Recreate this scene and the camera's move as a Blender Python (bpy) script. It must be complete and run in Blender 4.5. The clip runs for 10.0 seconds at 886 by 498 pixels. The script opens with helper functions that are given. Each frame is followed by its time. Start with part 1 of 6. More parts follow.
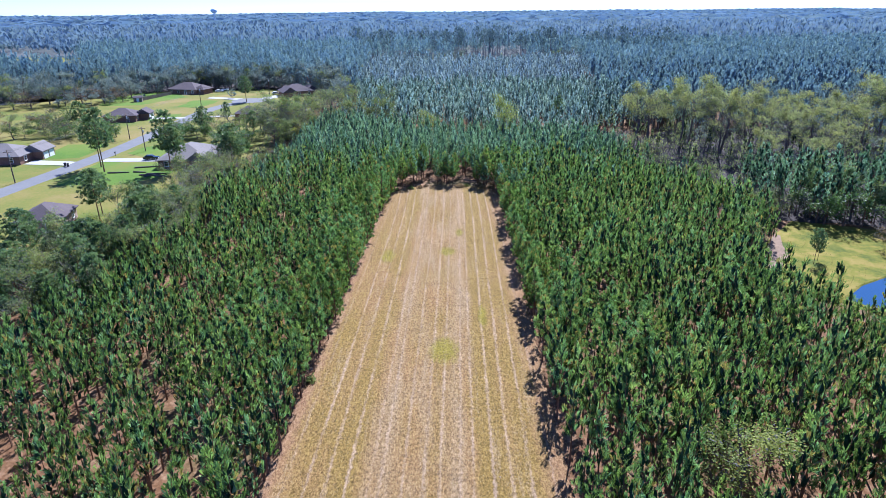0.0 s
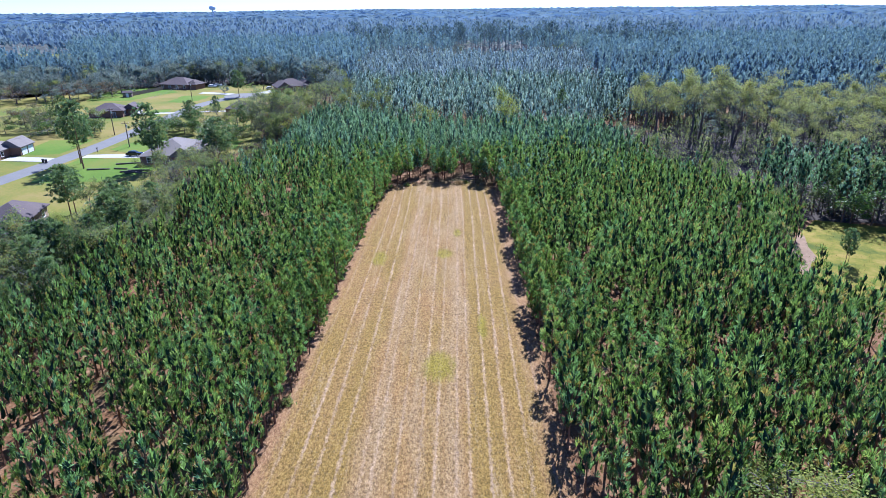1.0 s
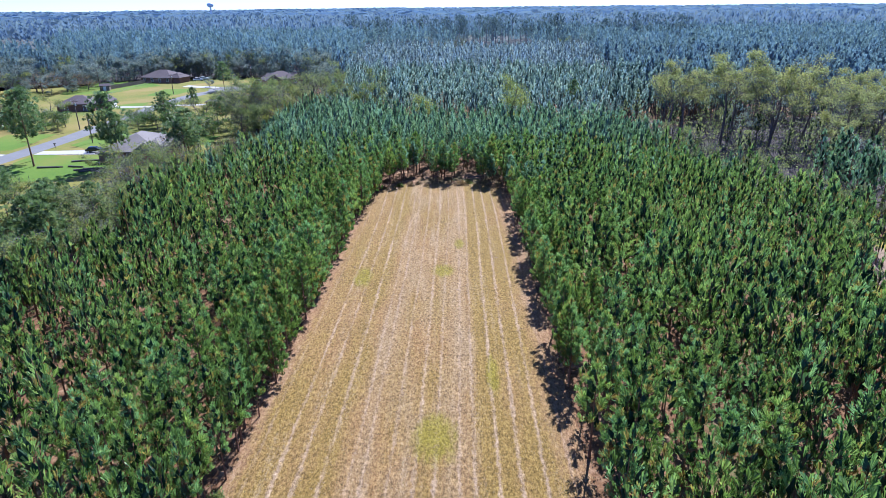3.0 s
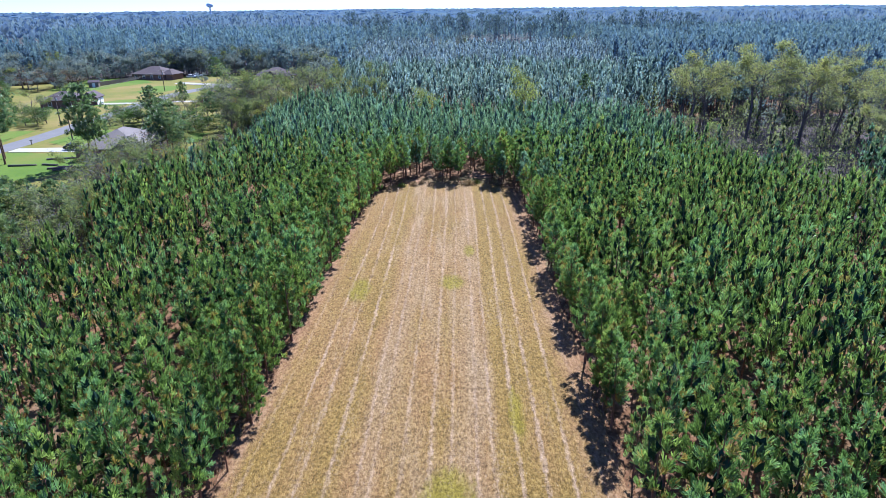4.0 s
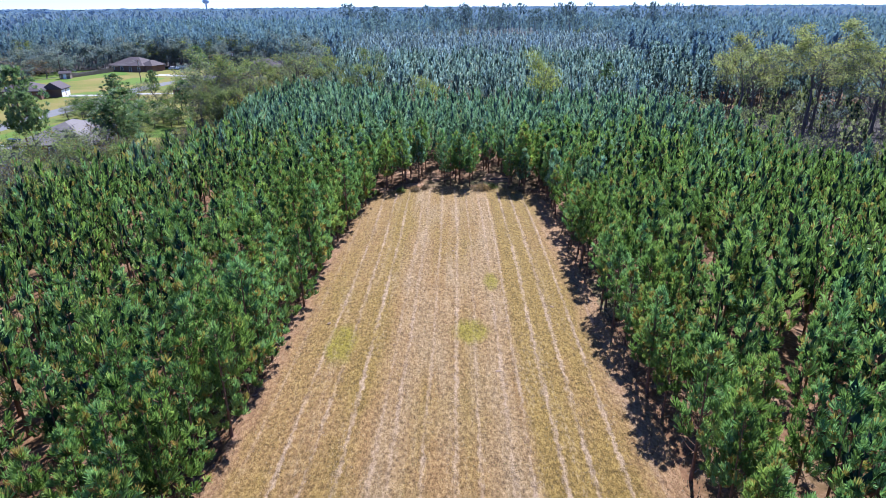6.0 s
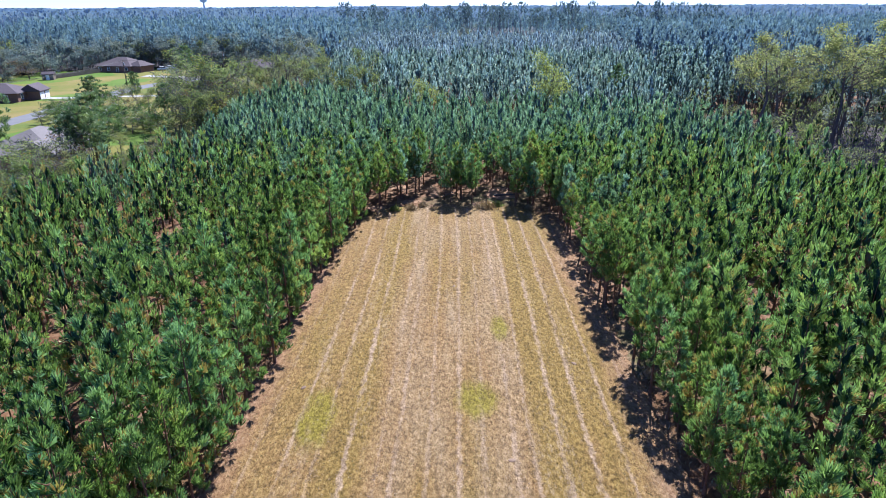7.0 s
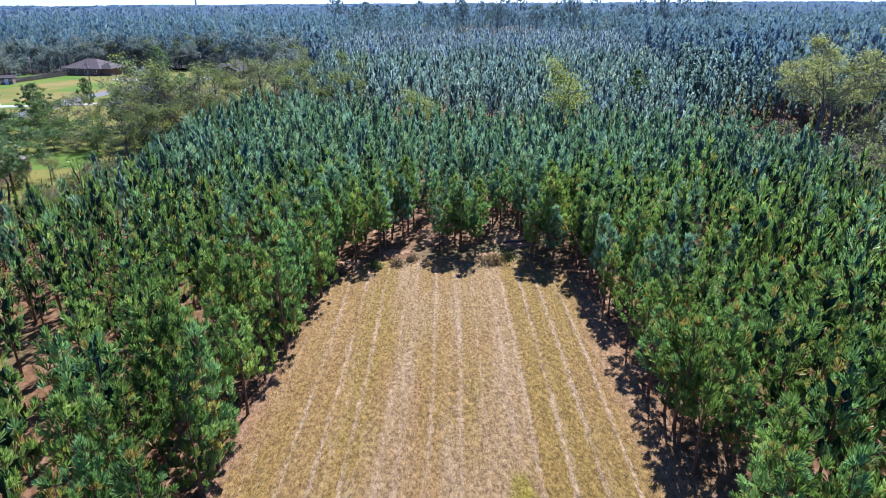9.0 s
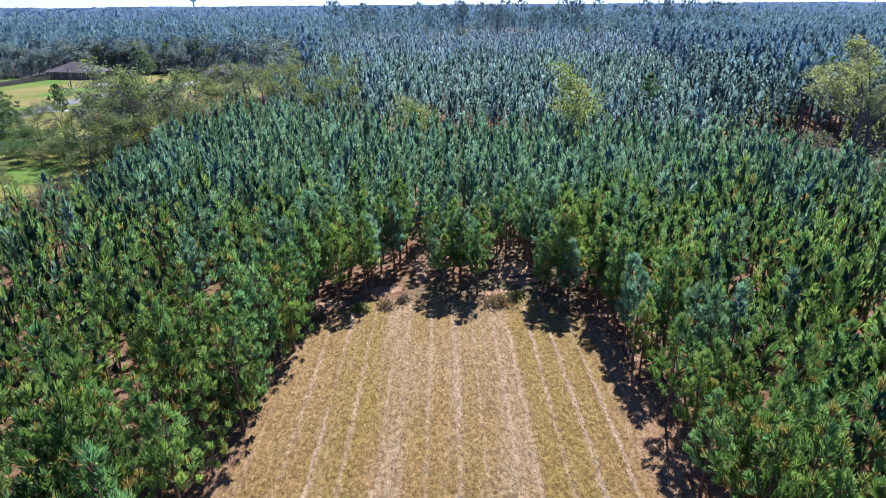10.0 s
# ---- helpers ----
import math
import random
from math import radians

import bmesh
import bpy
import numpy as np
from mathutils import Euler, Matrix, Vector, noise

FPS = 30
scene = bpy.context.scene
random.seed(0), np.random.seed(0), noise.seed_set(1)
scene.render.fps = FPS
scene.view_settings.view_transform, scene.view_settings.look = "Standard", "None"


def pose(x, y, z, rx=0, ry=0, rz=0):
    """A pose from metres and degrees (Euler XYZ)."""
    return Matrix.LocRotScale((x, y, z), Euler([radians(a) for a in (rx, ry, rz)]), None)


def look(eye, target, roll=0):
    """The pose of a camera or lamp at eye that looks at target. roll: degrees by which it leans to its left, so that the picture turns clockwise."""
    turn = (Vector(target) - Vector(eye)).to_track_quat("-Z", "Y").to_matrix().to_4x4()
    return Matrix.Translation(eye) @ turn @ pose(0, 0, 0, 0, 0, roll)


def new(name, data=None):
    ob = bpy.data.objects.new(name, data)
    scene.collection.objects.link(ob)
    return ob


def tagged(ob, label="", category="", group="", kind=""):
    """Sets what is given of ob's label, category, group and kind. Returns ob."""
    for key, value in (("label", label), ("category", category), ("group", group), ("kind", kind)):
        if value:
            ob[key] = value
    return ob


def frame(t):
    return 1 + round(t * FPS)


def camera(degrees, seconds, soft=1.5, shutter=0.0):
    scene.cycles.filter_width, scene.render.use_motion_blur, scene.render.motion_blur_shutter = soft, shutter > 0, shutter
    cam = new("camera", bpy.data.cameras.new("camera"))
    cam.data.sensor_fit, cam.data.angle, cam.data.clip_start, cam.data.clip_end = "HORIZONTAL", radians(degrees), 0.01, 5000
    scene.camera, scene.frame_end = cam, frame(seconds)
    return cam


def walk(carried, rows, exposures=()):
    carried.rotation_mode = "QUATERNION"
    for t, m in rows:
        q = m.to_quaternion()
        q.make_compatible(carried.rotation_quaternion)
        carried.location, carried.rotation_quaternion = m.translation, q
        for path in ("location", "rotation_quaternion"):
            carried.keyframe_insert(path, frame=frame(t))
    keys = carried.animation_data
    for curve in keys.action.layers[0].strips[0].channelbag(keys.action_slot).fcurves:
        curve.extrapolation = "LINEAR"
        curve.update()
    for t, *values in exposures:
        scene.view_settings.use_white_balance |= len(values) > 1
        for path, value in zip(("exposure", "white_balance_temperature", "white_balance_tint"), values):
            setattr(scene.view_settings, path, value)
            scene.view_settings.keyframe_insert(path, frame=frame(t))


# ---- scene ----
# ---------------------------------------------------------------- camera
cam = camera(70.9, 10.0, soft=0.8)


def aim(x, y, z, yaw, pitch, roll):
    """A camera pose from a place, a heading to the left of +y, a pitch and a roll in degrees."""
    return pose(x, y, z, 90 + pitch, 0, yaw) @ pose(0, 0, 0, 0, 0, roll)


walk(cam, [
    (0, aim(0.88, -5.69, 44.00, 0.337, -21.220, -0.55)),
    (0.5, aim(1.04, -1.35, 42.56, 0.335, -21.290, -0.59)),
    (1, aim(1.55, 3.38, 41.20, 0.389, -21.390, -0.62)),
    (1.5, aim(2.00, 8.27, 39.97, 0.440, -21.480, -0.65)),
    (2, aim(2.15, 13.18, 38.80, 0.450, -21.510, -0.64)),
    (2.5, aim(2.05, 18.38, 37.40, 0.450, -21.500, -0.63)),
    (4, aim(0.58, 34.90, 32.33, 0.480, -21.290, -0.55)),
    (4.5, aim(-0.13, 40.50, 30.78, 0.400, -21.280, -0.50)),
    (5, aim(-0.72, 45.92, 29.37, 0.330, -21.310, -0.40)),
    (5.5, aim(-0.98, 51.42, 27.95, 0.340, -21.330, -0.36)),
    (7, aim(-1.17, 67.90, 26.86, 0.240, -21.420, -0.28)),
    (7.5, aim(-1.12, 73.22, 26.75, 0.170, -21.450, -0.26)),
    (8, aim(-1.07, 78.65, 26.76, 0.090, -21.570, -0.25)),
    (8.5, aim(-1.03, 83.75, 26.80, 0.040, -21.610, -0.28)),
    (9, aim(-1.05, 88.95, 26.73, -0.110, -21.630, -0.32)),
    (9.5, aim(-1.00, 94.40, 26.50, -0.230, -21.640, -0.36)),
    (10, aim(-0.70, 99.45, 26.42, -0.120, -21.520, -0.42)),
], exposures=[(0, 1.36, 5340, 16), (5, 1.36, 5500, 16), (10, 1.34, 5700, 15)])

# ---------------------------------------------------------------- light
SUN_UP, SUN_SIDE = 48.0, 17.0        # degrees over the horizon, degrees from +y towards +x
world = bpy.data.worlds.new("sky")
scene.world = world
world.use_nodes = True
wn = world.node_tree
sky = wn.nodes.new("ShaderNodeTexSky")
sky.sky_type, sky.sun_disc = "NISHITA", False
sky.sun_elevation, sky.sun_rotation = radians(SUN_UP), radians(SUN_SIDE)
sky.air_density, sky.dust_density, sky.ozone_density = 0.8, 0.0, 6.0
cool = wn.nodes.new("ShaderNodeVectorMath")
cool.operation = "MULTIPLY"
cool.inputs[1].default_value = (0.85, 0.95, 1.32)
wn.links.new(sky.outputs["Color"], cool.inputs[0])
wn.links.new(cool.outputs["Vector"], wn.nodes["Background"].inputs["Color"])
wn.nodes["Background"].inputs["Strength"].default_value = 0.064
sun_data = bpy.data.lights.new("sun", "SUN")
sun_data.energy, sun_data.angle, sun_data.color = 5.0, radians(0.53), (1.0, 0.965, 0.90)
sun = new("sun", sun_data)
su, sa = radians(SUN_UP), radians(SUN_SIDE)
SUN_DIR = Vector((math.cos(su) * math.sin(sa), math.cos(su) * math.cos(sa), math.sin(su)))
sun.matrix_world = look(SUN_DIR * 300, (0, 0, 0))

# ---------------------------------------------------------------- materials


def shader(name, rough=0.8, spec=0.3, metal=0.0):
    m = bpy.data.materials.new(name)
    m.use_nodes = True
    t = m.node_tree
    b = t.nodes["Principled BSDF"]
    b.inputs["Roughness"].default_value = rough
    b.inputs["Specular IOR Level"].default_value = spec
    b.inputs["Metallic"].default_value = metal
    return m, t, b


def node(t, kind, **values):
    n = t.nodes.new("ShaderNode" + kind)
    for k, v in values.items():
        n.inputs[k.replace("_", " ")].default_value = v
    return n


def place_of(t):
    return t.nodes.new("ShaderNodeNewGeometry")


def noise_of(t, vec, scale, detail=4.0, rough=0.6, stretch=None):
    n = node(t, "TexNoise", Scale=scale, Detail=detail, Roughness=rough)
    if stretch:
        mp = t.nodes.new("ShaderNodeMapping")
        mp.inputs["Scale"].default_value = stretch
        t.links.new(vec, mp.inputs["Vector"])
        vec = mp.outputs["Vector"]
    t.links.new(vec, n.inputs["Vector"])
    return n.outputs["Fac"]


def ramp(t, fac, stops):
    r = t.nodes.new("ShaderNodeValToRGB")
    e = r.color_ramp.elements
    while len(e) < len(stops):
        e.new(0.5)
    for el, (p, c) in zip(e, stops):
        el.position = p
        el.color = (*c, 1) if len(c) == 3 else c
    t.links.new(fac, r.inputs["Fac"])
    return r.outputs["Color"]


def blend(t, fac, a, b, kind="MIX"):
    m = t.nodes.new("ShaderNodeMix")
    m.data_type, m.blend_type = "RGBA", kind
    for sock, v in (("Factor_Float", fac), ("A_Color", a), ("B_Color", b)):
        s = next(i for i in m.inputs if i.identifier == sock)
        if isinstance(v, bpy.types.NodeSocket):
            t.links.new(v, s)
        else:
            s.default_value = v if isinstance(v, float) else (*v, 1)
    return next(o for o in m.outputs if o.identifier == "Result_Color")


def math_of(t, op, a, b=0.0, c=0.0):
    n = t.nodes.new("ShaderNodeMath")
    n.operation = op
    for i, v in enumerate((a, b, c)):
        if isinstance(v, bpy.types.NodeSocket):
            t.links.new(v, n.inputs[i])
        else:
            n.inputs[i].default_value = v
    return n.outputs[0]


def relief(t, b, height, strength=0.4, distance=0.05):
    n = node(t, "Bump", Strength=strength, Distance=distance)
    t.links.new(height, n.inputs["Height"])
    t.links.new(n.outputs["Normal"], b.inputs["Normal"])


def plain(name, colour, rough=0.7, spec=0.3, metal=0.0, grain=6.0, vary=0.25, bump=0.15):
    """A painted, built or mineral surface with grain and stains."""
    m, t, b = shader(name, rough, spec, metal)
    g = place_of(t)
    fine = noise_of(t, g.outputs["Position"], grain, 5)
    broad = noise_of(t, g.outputs["Position"], grain * 0.07, 3)
    both = math_of(t, "ADD", math_of(t, "MULTIPLY", fine, 0.6), math_of(t, "MULTIPLY", broad, 0.4))
    lo, hi = [c * (1 - vary) for c in colour], [min(1, c * (1 + vary)) for c in colour]
    t.links.new(ramp(t, both, [(0.3, lo), (0.7, hi)]), b.inputs["Base Color"])
    relief(t, b, fine, bump, 0.02)
    return m


def foliage(name, dark, mid, light, dead_share=0.1, tree_scale=0.33, rough=0.5, spec=0.4, through_light=0.42, dry=(0.30, 0.17, 0.05), glow=(0.22, 0.38, 0.06), warm=(1.08, 1.03, 0.85), cool=(0.90, 0.97, 1.10), uneven=0.62):
    """Leaves and needles: every blade, every tree and every stand differs a little; light passes through."""
    m, t, b = shader(name, rough, spec)
    g = place_of(t)
    info = t.nodes.new("ShaderNodeObjectInfo")
    per_tree = noise_of(t, g.outputs["Position"], tree_scale, 1.0, 0.5, (1, 1, 0.15))
    stand = noise_of(t, g.outputs["Position"], 0.02, 3)
    blade = g.outputs["Random Per Island"]
    brush_tone = noise_of(t, g.outputs["Position"], 1.5, 1.0, 0.5, (1, 1, 0.6))
    mixed = math_of(t, "ADD", math_of(t, "MULTIPLY_ADD", blade, uneven, 0.07 - 0.5 * uneven), math_of(t, "MULTIPLY_ADD", per_tree, 1.5, -0.475))
    mixed = math_of(t, "ADD", mixed, math_of(t, "MULTIPLY_ADD", brush_tone, 0.95, -0.36))
    mixed = math_of(t, "ADD", mixed, math_of(t, "MULTIPLY", stand, 0.22))
    mixed = math_of(t, "ADD", mixed, math_of(t, "MULTIPLY_ADD", info.outputs["Random"], 0.16, -0.12))
    col = ramp(t, mixed, [(0.28, dark), (0.55, mid), (0.85, light)])
    hue = noise_of(t, g.outputs["Position"], tree_scale * 0.8, 1.0, 0.5, (1, 1, 0.1))
    col = blend(t, ramp(t, hue, [(0.40, (0, 0, 0)), (0.62, (1, 1, 1))]), blend(t, 1.0, col, cool, "MULTIPLY"), blend(t, 1.0, col, warm, "MULTIPLY"))
    worn = noise_of(t, g.outputs["Position"], 0.9, 2)
    picked = math_of(t, "GREATER_THAN", math_of(t, "ADD", math_of(t, "MULTIPLY", blade, 0.5), worn), 1.12 - dead_share)
    col = blend(t, picked, col, dry)
    t.links.new(col, b.inputs["Base Color"])
    tr = t.nodes.new("ShaderNodeBsdfTranslucent")
    bright = blend(t, 0.45, col, glow)
    t.links.new(bright, tr.inputs["Color"])
    mix = t.nodes.new("ShaderNodeMixShader")
    mix.inputs["Fac"].default_value = through_light
    t.links.new(b.outputs["BSDF"], mix.inputs[1])
    t.links.new(tr.outputs["BSDF"], mix.inputs[2])
    t.links.new(mix.outputs["Shader"], t.nodes["Material Output"].inputs["Surface"])
    return m


M_NEEDLES = foliage("pine_needles", (0.020, 0.055, 0.023), (0.102, 0.206, 0.065), (0.292, 0.440, 0.162), dead_share=0.14, through_light=0.42, rough=0.5, spec=0.40, dry=(0.36, 0.19, 0.06), glow=(0.28, 0.46, 0.07), warm=(1.25, 1.05, 0.70), cool=(0.80, 0.97, 1.20))
M_NEEDLES_DARK = foliage("dark_green_pine_needles", (0.018, 0.044, 0.026), (0.075, 0.130, 0.058), (0.200, 0.270, 0.120), dead_share=0.05, through_light=0.42, rough=0.5, spec=0.4, glow=(0.20, 0.32, 0.08), warm=(1.15, 1.05, 0.8), cool=(0.85, 0.95, 1.1))
# Bluish haze and a silvery sheen are put into this base colour.
M_NEEDLES_HAZE = foliage("hazed_pine_needles", (0.056, 0.098, 0.092), (0.190, 0.292, 0.255), (0.480, 0.605, 0.525), dead_share=0.02, through_light=0.42, rough=0.5, spec=0.4, glow=(0.25, 0.38, 0.27))
# A first step of haze mixed into the green.
M_NEEDLES_HAZE_MID = foliage("slightly_hazed_pine_needles", (0.028, 0.065, 0.040), (0.118, 0.222, 0.122), (0.355, 0.505, 0.320), dead_share=0.05, through_light=0.40, rough=0.5, spec=0.42, glow=(0.23, 0.41, 0.15))
# Stronger haze tint, for the far half of the second plantation.
M_NEEDLES_HAZE_PALE = foliage("pale_hazed_pine_needles", (0.098, 0.142, 0.158), (0.245, 0.336, 0.345), (0.470, 0.580, 0.570), dead_share=0.02, through_light=0.42, rough=0.5, spec=0.35, glow=(0.27, 0.37, 0.34), uneven=0.4)
# Distance haze is painted into the next two needle colours.
M_NEEDLES_FAR = foliage("hazed_wood_needles", (0.100, 0.152, 0.178), (0.165, 0.248, 0.278), (0.250, 0.350, 0.365), dead_share=0.02, tree_scale=0.2, spec=0.05, rough=0.8, dry=(0.19, 0.20, 0.21), glow=(0.15, 0.25, 0.23), uneven=0.25)
M_NEEDLES_TALL = foliage("hazed_tall_pine_needles", (0.060, 0.092, 0.112), (0.108, 0.156, 0.176), (0.170, 0.226, 0.240), dead_share=0.02, tree_scale=0.2, spec=0.05, rough=0.8, dry=(0.15, 0.15, 0.16), glow=(0.11, 0.18, 0.17), uneven=0.3)
M_YELLOWING = foliage("yellowing_leaves", (0.155, 0.188, 0.074), (0.310, 0.338, 0.122), (0.455, 0.465, 0.178), dead_share=0.12, through_light=0.52, rough=0.65, spec=0.12, dry=(0.34, 0.25, 0.13), glow=(0.37, 0.41, 0.11))
M_OLIVE = foliage("olive_leaves", (0.080, 0.115, 0.045), (0.172, 0.212, 0.080), (0.290, 0.315, 0.125), dead_share=0.10, through_light=0.55, rough=0.65, spec=0.12, glow=(0.26, 0.34, 0.08))
M_FRESH = foliage("fresh_yellow_green_leaves", (0.100, 0.135, 0.035), (0.21, 0.255, 0.065), (0.33, 0.36, 0.11), dead_share=0.06, through_light=0.58, rough=0.65, spec=0.12, glow=(0.34, 0.40, 0.06))
M_DULL = foliage("dull_olive_leaves", (0.095, 0.128, 0.062), (0.190, 0.228, 0.105), (0.305, 0.330, 0.160), dead_share=0.10, through_light=0.55, rough=0.7, spec=0.1, dry=(0.28, 0.19, 0.11), glow=(0.26, 0.31, 0.10))
# Leaves shifted to blue-grey, so that haze is in their colour.
M_HAZED = foliage("hazed_grey_green_leaves", (0.080, 0.115, 0.118), (0.155, 0.200, 0.190), (0.265, 0.300, 0.255), dead_share=0.05, through_light=0.5, rough=0.75, spec=0.08, dry=(0.24, 0.19, 0.16), glow=(0.22, 0.27, 0.20), uneven=0.4)
M_RUST = foliage("rusty_leaves", (0.10, 0.075, 0.045), (0.175, 0.125, 0.070), (0.25, 0.18, 0.10), dead_share=0.2, through_light=0.4, rough=0.65, spec=0.12, glow=(0.24, 0.20, 0.06))
M_HEDGE = foliage("dark_evergreen_leaves", (0.02, 0.045, 0.015), (0.035, 0.08, 0.02), (0.06, 0.12, 0.03), dead_share=0.03)
# Canopy colours with blue haze painted in, paler at the horizon.
M_WOODS = foliage("hazed_canopy", (0.130, 0.185, 0.235), (0.178, 0.248, 0.305), (0.232, 0.308, 0.360), spec=0.05, rough=0.9, dead_share=0.08, tree_scale=0.05, dry=(0.21, 0.22, 0.25), glow=(0.15, 0.22, 0.24), uneven=0.25)
M_HORIZON = foliage("hazed_horizon_canopy", (0.140, 0.210, 0.285), (0.185, 0.268, 0.345), (0.245, 0.325, 0.390), spec=0.2, dead_share=0.08, tree_scale=0.01, dry=(0.17, 0.18, 0.20), glow=(0.14, 0.22, 0.27))
M_PINE_BARK = plain("pine_bark", (0.17, 0.095, 0.06), 0.9, 0.2, grain=9, vary=0.5)
# Near-black tone that paints shade into the middle of the crowns.
M_CROWN_SHADE = foliage("painted_crown_shade", (0.013, 0.034, 0.022), (0.026, 0.056, 0.034), (0.052, 0.088, 0.046), dead_share=0.15, through_light=0.12, rough=0.8, spec=0.1, dry=(0.085, 0.055, 0.030))
# The same crown shade, lifted and blued for haze on farther stands.
M_CROWN_SHADE_MID = foliage("hazed_crown_shade", (0.046, 0.080, 0.080), (0.074, 0.118, 0.116), (0.108, 0.158, 0.150), dead_share=0.08, through_light=0.2, rough=0.8, spec=0.1, dry=(0.120, 0.100, 0.088))
M_CROWN_SHADE_FAR = foliage("hazed_far_crown_shade", (0.070, 0.104, 0.130), (0.098, 0.138, 0.165), (0.130, 0.175, 0.200), dead_share=0.05, through_light=0.1, rough=0.8, spec=0.1, dry=(0.115, 0.120, 0.135))
M_GREY_BARK = plain("grey_bark", (0.115, 0.095, 0.088), 0.9, 0.2, grain=9, vary=0.45)
# Bark of far trees, blued so that its colour holds the haze.
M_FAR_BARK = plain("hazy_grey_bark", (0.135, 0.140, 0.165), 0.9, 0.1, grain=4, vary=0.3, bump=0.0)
M_TWIGS = plain("bare_twigs", (0.130, 0.124, 0.126), 0.9, 0.2, grain=4, vary=0.4, bump=0.0)
M_STRAW = foliage("dry_straw", (0.22, 0.155, 0.08), (0.30, 0.225, 0.125), (0.40, 0.31, 0.19), dead_share=0.05, through_light=0.2, rough=0.7, spec=0.2, dry=(0.30, 0.22, 0.12), glow=(0.32, 0.24, 0.12))
M_WINDROW = plain("bleached_cut_straw", (0.240, 0.176, 0.120), 0.9, 0.2, grain=7, vary=0.5, bump=0.5)
M_GRASS_BLADE = foliage("short_green_grass", (0.09, 0.09, 0.025), (0.16, 0.14, 0.04), (0.22, 0.185, 0.06), dead_share=0.3, through_light=0.3, dry=(0.26, 0.185, 0.09), glow=(0.24, 0.20, 0.06))


# the mown lines: where each runs at the field's far end, and how much straw lies on it
WINDROWS = ((-12.7, 0.5), (-10.5, 0.75), (-8.7, 0.8), (-6.8, 0.8), (-4.7, 0.6), (-3.7, 0.65), (-1.7, 0.65), (0.3, 0.75), (1.9, 0.7), (3.8, 0.7), (5.0, 0.7), (6.9, 0.9), (8.6, 0.9), (10.5, 0.85), (12.5, 0.5))


def windrow_x(x0, y):
    """The lines lean west towards the camera, bend with the mower and close in at the field's end."""
    d = np.maximum(0.0, 130 - y)
    x = (x0 - 0.021 * d) / (1 - 0.00075 * d)
    return x + 0.16 * np.sin(y * 0.045 + x0) + 0.08 * np.sin(y * 0.13 + 2 * x0) - (x0 + 1) * 0.11 * np.maximum(0, (y - 140) / 12) ** 2


def mat_forest_floor():
    m, t, b = shader("forest_floor", 0.95, 0.15)
    p = place_of(t).outputs["Position"]
    broad = noise_of(t, p, 0.05, 4)
    fine = noise_of(t, p, 1.6, 8, 0.7)
    a = ramp(t, fine, [(0.3, (0.058, 0.028, 0.012)), (0.52, (0.128, 0.066, 0.032)), (0.72, (0.215, 0.128, 0.074))])
    c = ramp(t, fine, [(0.3, (0.045, 0.050, 0.018)), (0.7, (0.135, 0.113, 0.050))])
    col = blend(t, ramp(t, broad, [(0.52, (0, 0, 0)), (0.68, (1, 1, 1))]), a, c)
    bleached = noise_of(t, p, 0.55, 5, 0.65)
    col = blend(t, ramp(t, bleached, [(0.50, (0, 0, 0)), (0.66, (0.8, 0.8, 0.8))]), col, ramp(t, fine, [(0.3, (0.120, 0.070, 0.040)), (0.7, (0.300, 0.195, 0.120))]))
    # red straw only under the plantations; beyond, leaf mould and grass with haze painted in
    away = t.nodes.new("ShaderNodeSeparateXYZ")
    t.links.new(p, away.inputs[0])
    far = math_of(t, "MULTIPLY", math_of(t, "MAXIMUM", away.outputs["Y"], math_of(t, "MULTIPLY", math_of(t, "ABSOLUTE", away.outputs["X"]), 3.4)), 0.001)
    hazed_mould = ramp(t, fine, [(0.3, (0.052, 0.060, 0.062)), (0.7, (0.105, 0.115, 0.112))])
    t.links.new(blend(t, ramp(t, far, [(0.42, (0, 0, 0)), (0.46, (1, 1, 1))]), col, hazed_mould), b.inputs["Base Color"])
    relief(t, b, fine, 0.6, 0.1)
    return m


